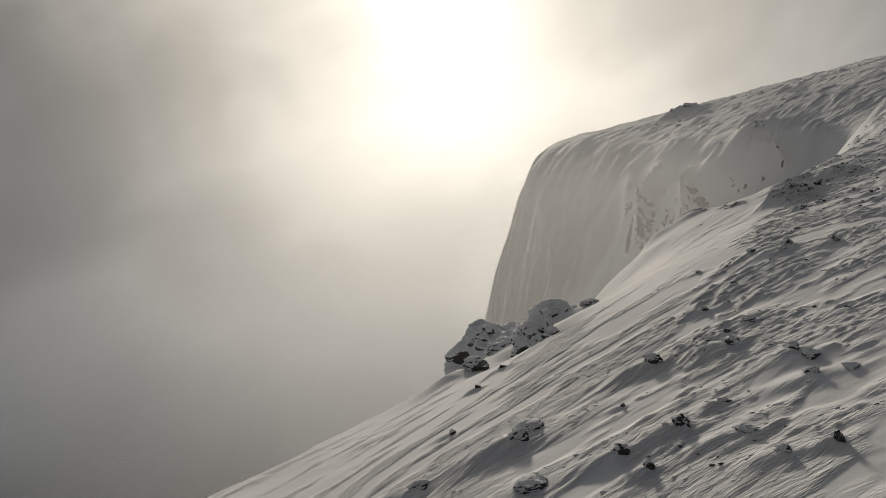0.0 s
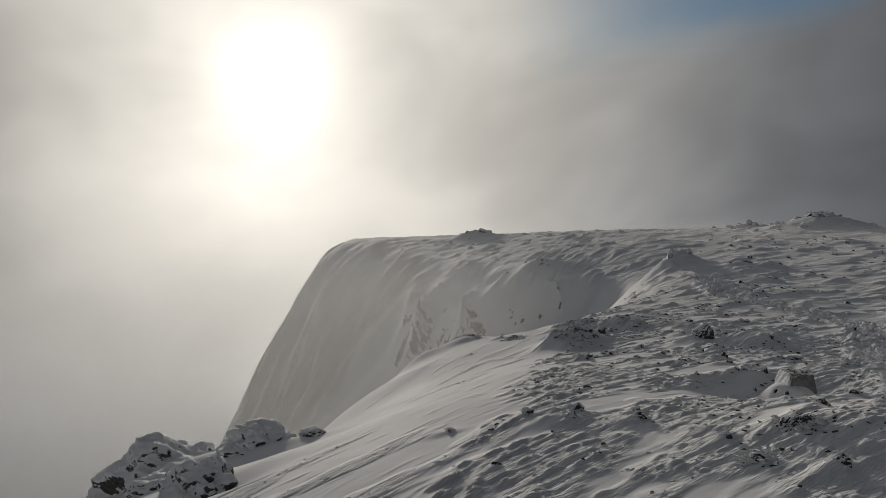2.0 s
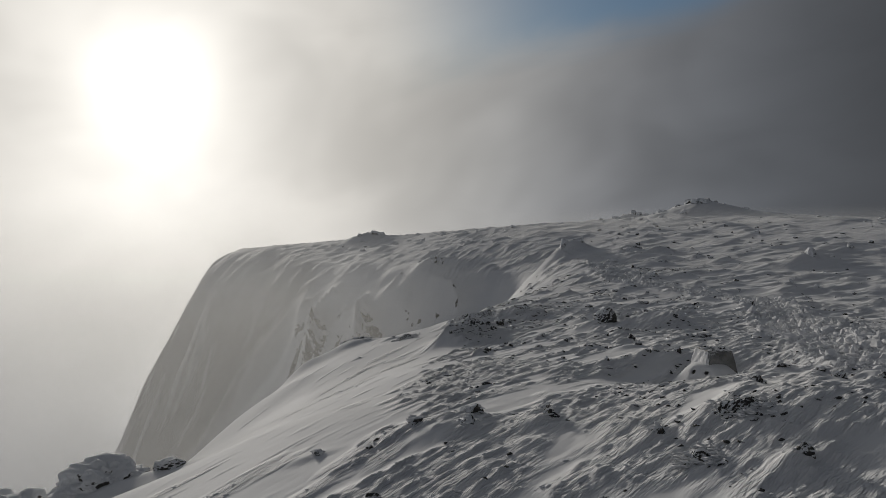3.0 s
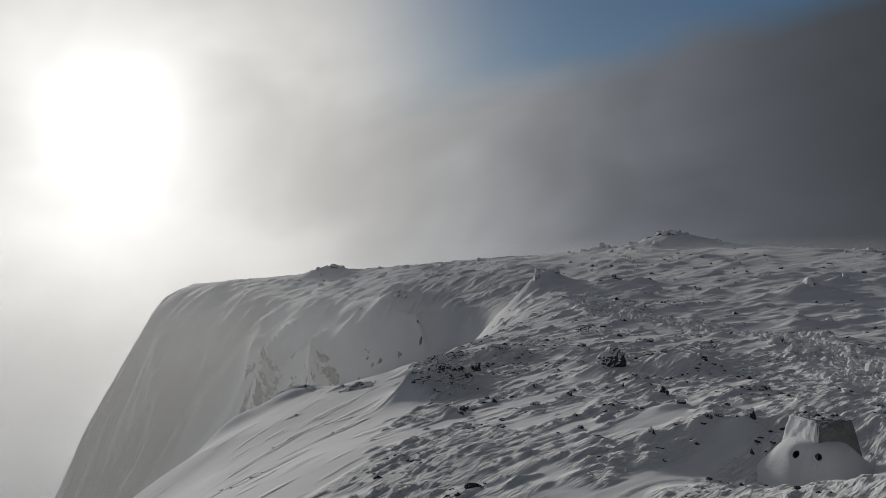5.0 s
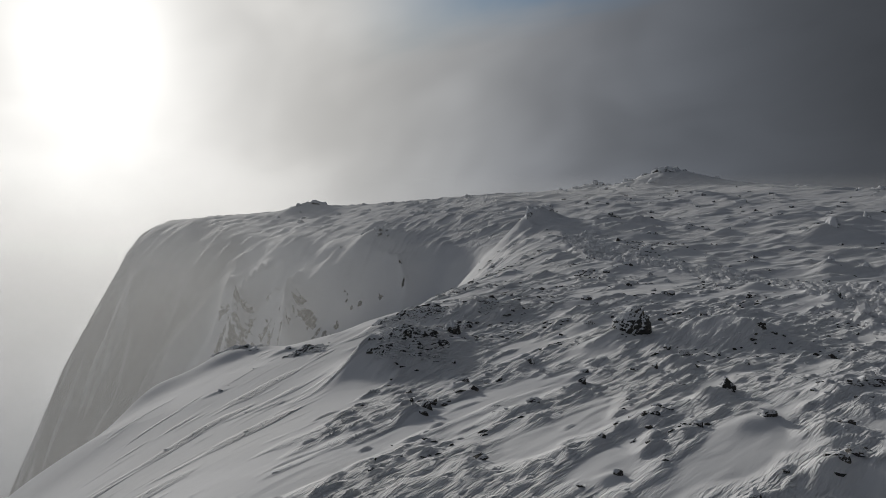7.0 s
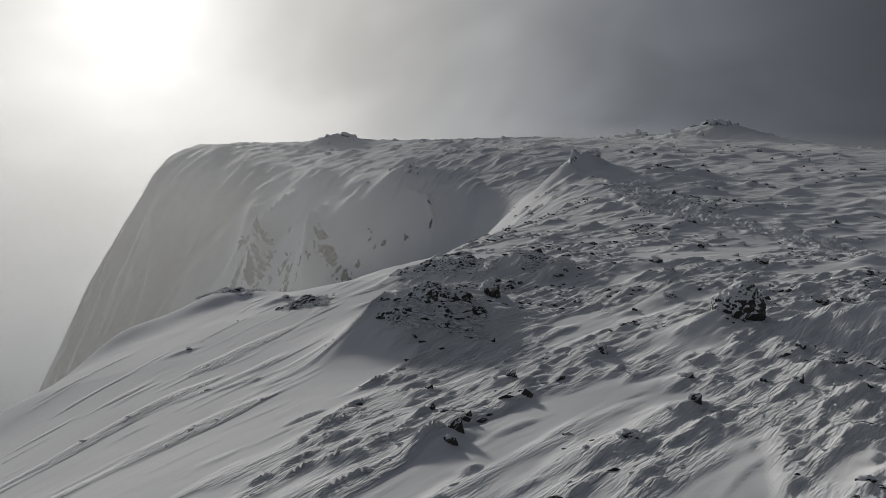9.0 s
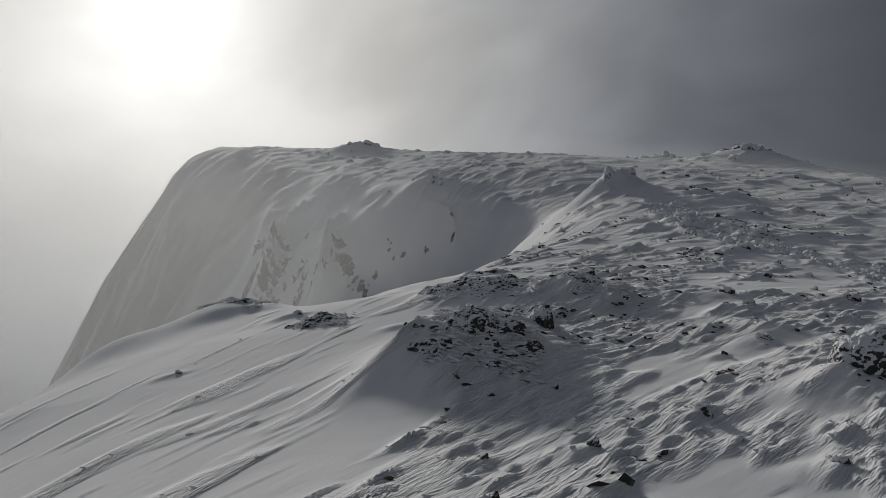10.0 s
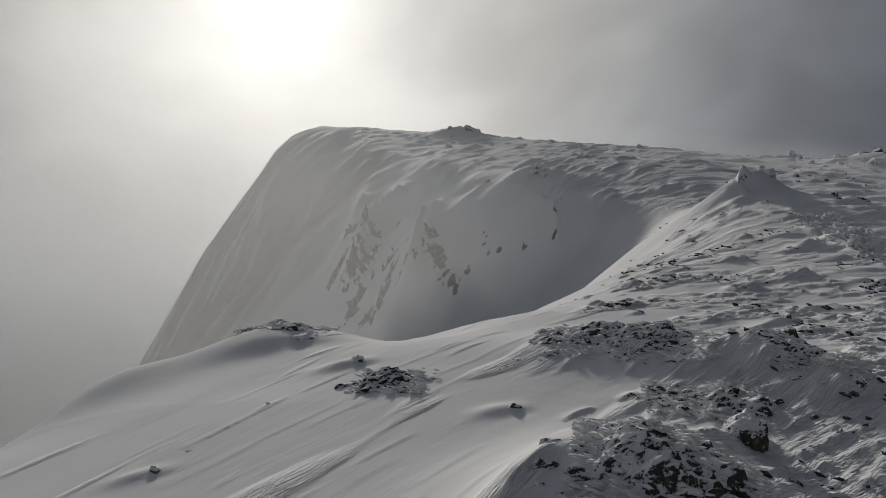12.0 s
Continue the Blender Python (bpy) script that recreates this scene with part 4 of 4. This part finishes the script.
build_outcrop("rock_outcrop", "dark rock outcrop feathered with white rime on a snow knoll", -1.20, 13.22, 14, 0.31, 11, 1.35)
build_outcrop("rock_outcrop", "flat dark rock plates breaking through wind-scoured snow", -1.30, 15.35, 16, 0.45, 12, 0.9, 0.4)
build_outcrop("rock_outcrop", "low rimed rock plates in scoured snow", -0.95, 14.55, 10, 0.28, 13, 1.0, 0.6)
build_outcrop("rock_outcrop", "dark rock slab on a rounded snow dome", -0.37, 15.2, 5, 0.26, 14)
build_outcrop("rock_outcrop", "rimed rock plates on the brink of the cliff", -3.6, 15.6, 7, 0.34, 15, 0.8, 0.4)
build_outcrop("rock_outcrop", "patch of rimed rock in the snow slope", -2.42, 14.5, 5, 0.20, 16, 1.0, 0.6)
build_outcrop("rock_outcrop", "dark flat slab with patterned rime", 0.68, 6.75, 3, 0.15, 17)
build_outcrop("rock_outcrop", "tilted rimed slab in a snow drift", 0.32, 6.25, 3, 0.12, 18)


def build_heap(x, y, count, size, seed, label):
    """A far heap of stones, all rimed over."""
    rnd = random.Random(seed)
    base = new("rock_heap")
    base.location = (x, y, ground_z(x, y))
    tagged(base, label, "rock heap", "rock heaps on the plateau")
    for k in range(count):
        a, r = rnd.uniform(0, 6.28), abs(rnd.gauss(0, 0.55)) * size
        dx, dy = r * math.cos(a) * 1.5, r * math.sin(a)
        w = size * rnd.uniform(0.10, 0.24)
        stone = new("stone", RIMED_SHARDS[rnd.randrange(len(RIMED_SHARDS))])
        stone.parent = base
        stone.matrix_basis = Matrix.LocRotScale((dx, dy, ground_z(x + dx, y + dy) - base.location.z - 0.1 * w), Euler((rnd.uniform(-0.3, 0.3), rnd.uniform(-0.3, 0.3), a)),
                                                (w * 1.25, w * 0.9, w * rnd.uniform(0.5, 1.1)))


build_heap(12.0, 53.5, 22, 2.2, 21, "heap of rime-covered rocks on the crest of the plateau")
build_heap(8.9, 64.0, 12, 1.6, 22, "low heap of rime-covered rocks")
build_heap(22.0, 60.0, 10, 1.6, 23, "low heap of rime-covered rocks")
build_heap(1.3, 28.8, 9, 0.7, 24, "rimed rocks on a snow mound by the brink")
build_heap(-4.5, 37.0, 8, 0.9, 25, "rimed rocks on the far brink")


def build_cliff_rocks():
    """Bare rock showing through the snow of the far wall."""
    rnd = random.Random(31)
    for x, y, w, h in WALL_ROCKS:
        for k in range(int(2 + 7 * w)):
            dx = rnd.gauss(0, 0.45) * w
            dy = rnd.gauss(0, 0.35) * h
            z = ground_z(x + dx, y + dy)
            size = (0.05 + 0.22 * w) * rnd.uniform(0.5, 1.4)
            rock = new("cliff_rock", BARE_SHARDS[rnd.randrange(len(BARE_SHARDS))])
            rock.matrix_basis = Matrix.LocRotScale((x + dx, y + dy, z), Euler((0.9, rnd.uniform(-0.7, 0.3), rnd.uniform(-0.3, 0.3))), (size * 0.7, size * rnd.uniform(1.0, 1.9), size * 0.5))
            tagged(rock, "bare dark rock rib in the snowy cliff wall", "rock", "rocks in the cliff")


build_cliff_rocks()


# ---------------------------------------------------------------- the marker block with its two holes
def drift_z(r):
    """The heaped snow before the block, by the distance from its middle."""
    return 0.16 * math.exp(-(r / 0.25) ** 4) + 0.13 * math.exp(-(r / 0.5) ** 2)


def build_block():
    top = 0.478
    block = new("marker_block")
    block.matrix_basis = Matrix.LocRotScale((1.18, 9.165, top), Euler((0, 0, radians(-73.3))), None)
    tagged(block, "squat rimed concrete marker block with two holes, drifted with snow", "marker block")
    bm = bmesh.new()
    bmesh.ops.create_cube(bm, size=1.0)
    for v in bm.verts:
        half = 0.11 if v.co.z > 0 else 0.20
        v.co = Vector((math.copysign(half, v.co.x), math.copysign(half, v.co.y), 0.0 if v.co.z > 0 else -0.48))
    bmesh.ops.bevel(bm, geom=list(bm.edges), offset=0.010, segments=2, affect="EDGES")
    bmesh.ops.triangulate(bm, faces=list(bm.faces))
    bmesh.ops.subdivide_edges(bm, edges=list(bm.edges), cuts=4, use_grid_fill=True)
    for v in bm.verts:
        v.co += 0.004 * noise.noise_vector(v.co * 16) + 0.006 * noise.noise_vector(v.co * 6)
    for f in bm.faces:
        f.smooth = True
    part("body", bm, CONCRETE, block, "grey concrete under rime")
    # drifted snow at its foot, with the two open holes
    turned = block.matrix_basis.inverted()
    middle = Vector((1.13, 9.10))
    holes = [Vector((0.972, 8.999)), Vector((1.063, 8.939))]
    bm = bmesh.new()
    count, half, verts = 180, 0.72, []
    for j in range(count + 1):
        for i in range(count + 1):
            p = middle + Vector(((i / count * 2 - 1) * half, (j / count * 2 - 1) * half))
            for hole in holes:      # lines of the grid follow each hole's rim
                away = p - hole
                if abs(away.length - 0.017) < 0.0056:
                    p = hole + away.normalized() * 0.017
            r = (p - middle).length * (1 + 0.06 * noise.noise(Vector((p.x * 5, p.y * 5, 3))))
            z = 0.085 + drift_z(r) - 0.30 * max(0.0, r - 0.45) ** 2 * 4 + 0.006 * noise.noise(Vector((p.x * 12, p.y * 12, 8)))
            for hole in holes:
                z -= 0.014 * math.exp(-(p - hole).length_squared / 0.030 ** 2)
            verts.append(bm.verts.new(turned @ Vector((p.x, p.y, z))))
    for j in range(count):
        for i in range(count):
            a = j * (count + 1) + i
            bm.faces.new((verts[a], verts[a + 1], verts[a + count + 2], verts[a + count + 1])).smooth = True
    gone = []
    for f in bm.faces:
        c = (block.matrix_basis @ f.calc_center_median()).xy
        if any((c - hole).length < 0.0155 for hole in holes):
            gone.append(f)
    bmesh.ops.delete(bm, geom=gone, context="FACES")
    part("snow_drift", bm, SNOW, block, "smooth drifted snow with two dark holes")
    # cups of near-black stone put the holes' inner shade into their colour
    for hole in holes:
        inward = Vector((*(middle - hole).normalized(), -0.15)).normalized()
        mouth = Vector((*hole, 0.085 + drift_z((hole - middle).length) - 0.014)) - 0.003 * inward
        bm = bmesh.new()
        bmesh.ops.create_cone(bm, cap_ends=False, segments=20, radius1=0.030, radius2=0.020, depth=0.12)
        far_end = max(v.co.z for v in bm.verts)
        bmesh.ops.contextual_create(bm, geom=[e for e in bm.edges if e.is_boundary and all(v.co.z > far_end - 0.01 for v in e.verts)])
        aim = inward.to_track_quat("Z", "Y")
        for v in bm.verts:
            v.co = turned @ (mouth + aim @ (v.co + Vector((0, 0, 0.085))))
        part("hole", bm, BARE, block, "round hole with a dark lining for its inner shade")
    bm = bmesh.new()
    verts = []
    for j in range(25):
        for i in range(33):
            px, k = (i / 32 * 2 - 1), j / 24
            wide = 0.155 - 0.045 * k
            out = wide + 0.010 + 0.008 * noise.noise(Vector((px * 3, k * 4, 7))) - 0.04 * (abs(px) > 0.97) - 0.04 * (k > 0.97)
            verts.append(bm.verts.new((px * (wide - 0.004), -out, -0.24 + 0.238 * k)))
    for j in range(24):
        for i in range(32):
            q = j * 33 + i
            bm.faces.new((verts[q], verts[q + 1], verts[q + 34], verts[q + 33])).smooth = True
    part("snow_plaster", bm, SNOW, block, "snow plastered on one face")
    rng = np.random.default_rng(41)
    count = 70
    px, py = rng.uniform(-0.11, 0.11, count), rng.uniform(-0.11, 0.11, count)
    sizes = rng.uniform(0.5, 1.2, (count, 1)) * np.array([[0.018, 0.011, 0.007]])
    crust = new("rime_crust", rime_lumps(np.stack([px, py, np.full(count, 0.002)], 1), sizes, rng.uniform(-0.2, 0.4, count), 2, 42))
    crust.parent = block
    tagged(crust, "knobbly white rime", kind="stuff")
    rnd = random.Random(43)
    for dx, dy, w in ((-0.07, -0.05, 0.028), (0.0, -0.02, 0.022), (0.05, 0.03, 0.032), (0.02, 0.08, 0.024), (-0.03, 0.06, 0.020), (0.08, -0.06, 0.022)):
        at = block.matrix_basis @ Vector((dx, dy, 0.004))
        stone = new("rock", SHARDS[rnd.randrange(len(SHARDS))])
        stone.matrix_basis = Matrix.LocRotScale(at, Euler((0.2, 0.1, rnd.uniform(0, 6))), (w, 0.7 * w, 0.7 * w))
        tagged(stone, "small rimed stone lying on the marker block", "rock", "stones on the block")


CONCRETE = rock_material("rimed_concrete", (0.22, 0.22, 0.215), 0.86)
build_block()


# ---------------------------------------------------------------- loose snow
def build_track_chunks():
    """Broken crust thrown up along the trodden track."""
    rng = np.random.default_rng(61)
    line = np.array(TRAIL)
    seg = np.hypot(*np.diff(line, axis=0).T)
    far = np.concatenate([[0], np.cumsum(seg)])
    count = 4200
    s = rng.uniform(0, far[-1], count)
    cx, cy = np.interp(s, far, line[:, 0]), np.interp(s, far, line[:, 1])
    off = rng.normal(0, 0.21, count)
    px, py = cx + off + rng.normal(0, 0.04, count), cy + rng.normal(0, 0.08, count)
    size = rng.uniform(0.010, 0.040, count) * np.where(rng.random(count) < 0.2, 1.9, 1.0)
    pz = surface(px, py) + 0.3 * size
    sizes = size[:, None] * rng.uniform(0.6, 1.1, (count, 3)) * np.array([[1, 1, 0.75]])
    me = rime_lumps(np.stack([px, py, pz], 1), sizes, rng.uniform(-0.4, 0.4, count), 1, 62)
    me.polygons.foreach_set("use_smooth", np.zeros(len(me.polygons), bool))
    tagged(new("trodden_snow", me), "broken chunks of snow along a trodden track", "snow", kind="stuff")


build_track_chunks()


def build_rime_fields():
    """Scaly rime crust on the scoured parts of the ground."""
    rng = np.random.default_rng(71)
    count = 22000
    px, py = rng.uniform(-3.2, 3.6, count), rng.uniform(1.5, 19, count)
    rough = scaly_patch(px, py, *wind_uv(px, py))
    keep = rng.random(count) < 0.30 * rough ** 2
    px, py = px[keep], py[keep]
    count = len(px)
    pz = surface(px, py)
    sizes = rng.uniform(0.5, 1.4, (count, 1)) * np.array([[0.022, 0.007, 0.005]])
    me = rime_lumps(np.stack([px, py, pz], 1), sizes, rng.uniform(-0.25, 0.05, count), 1, 72, 0.6, 0.25, 0.15)
    tagged(new("rime_scales", me), "scaly crust of white rime on the snow", "rime", kind="stuff")


build_rime_fields()
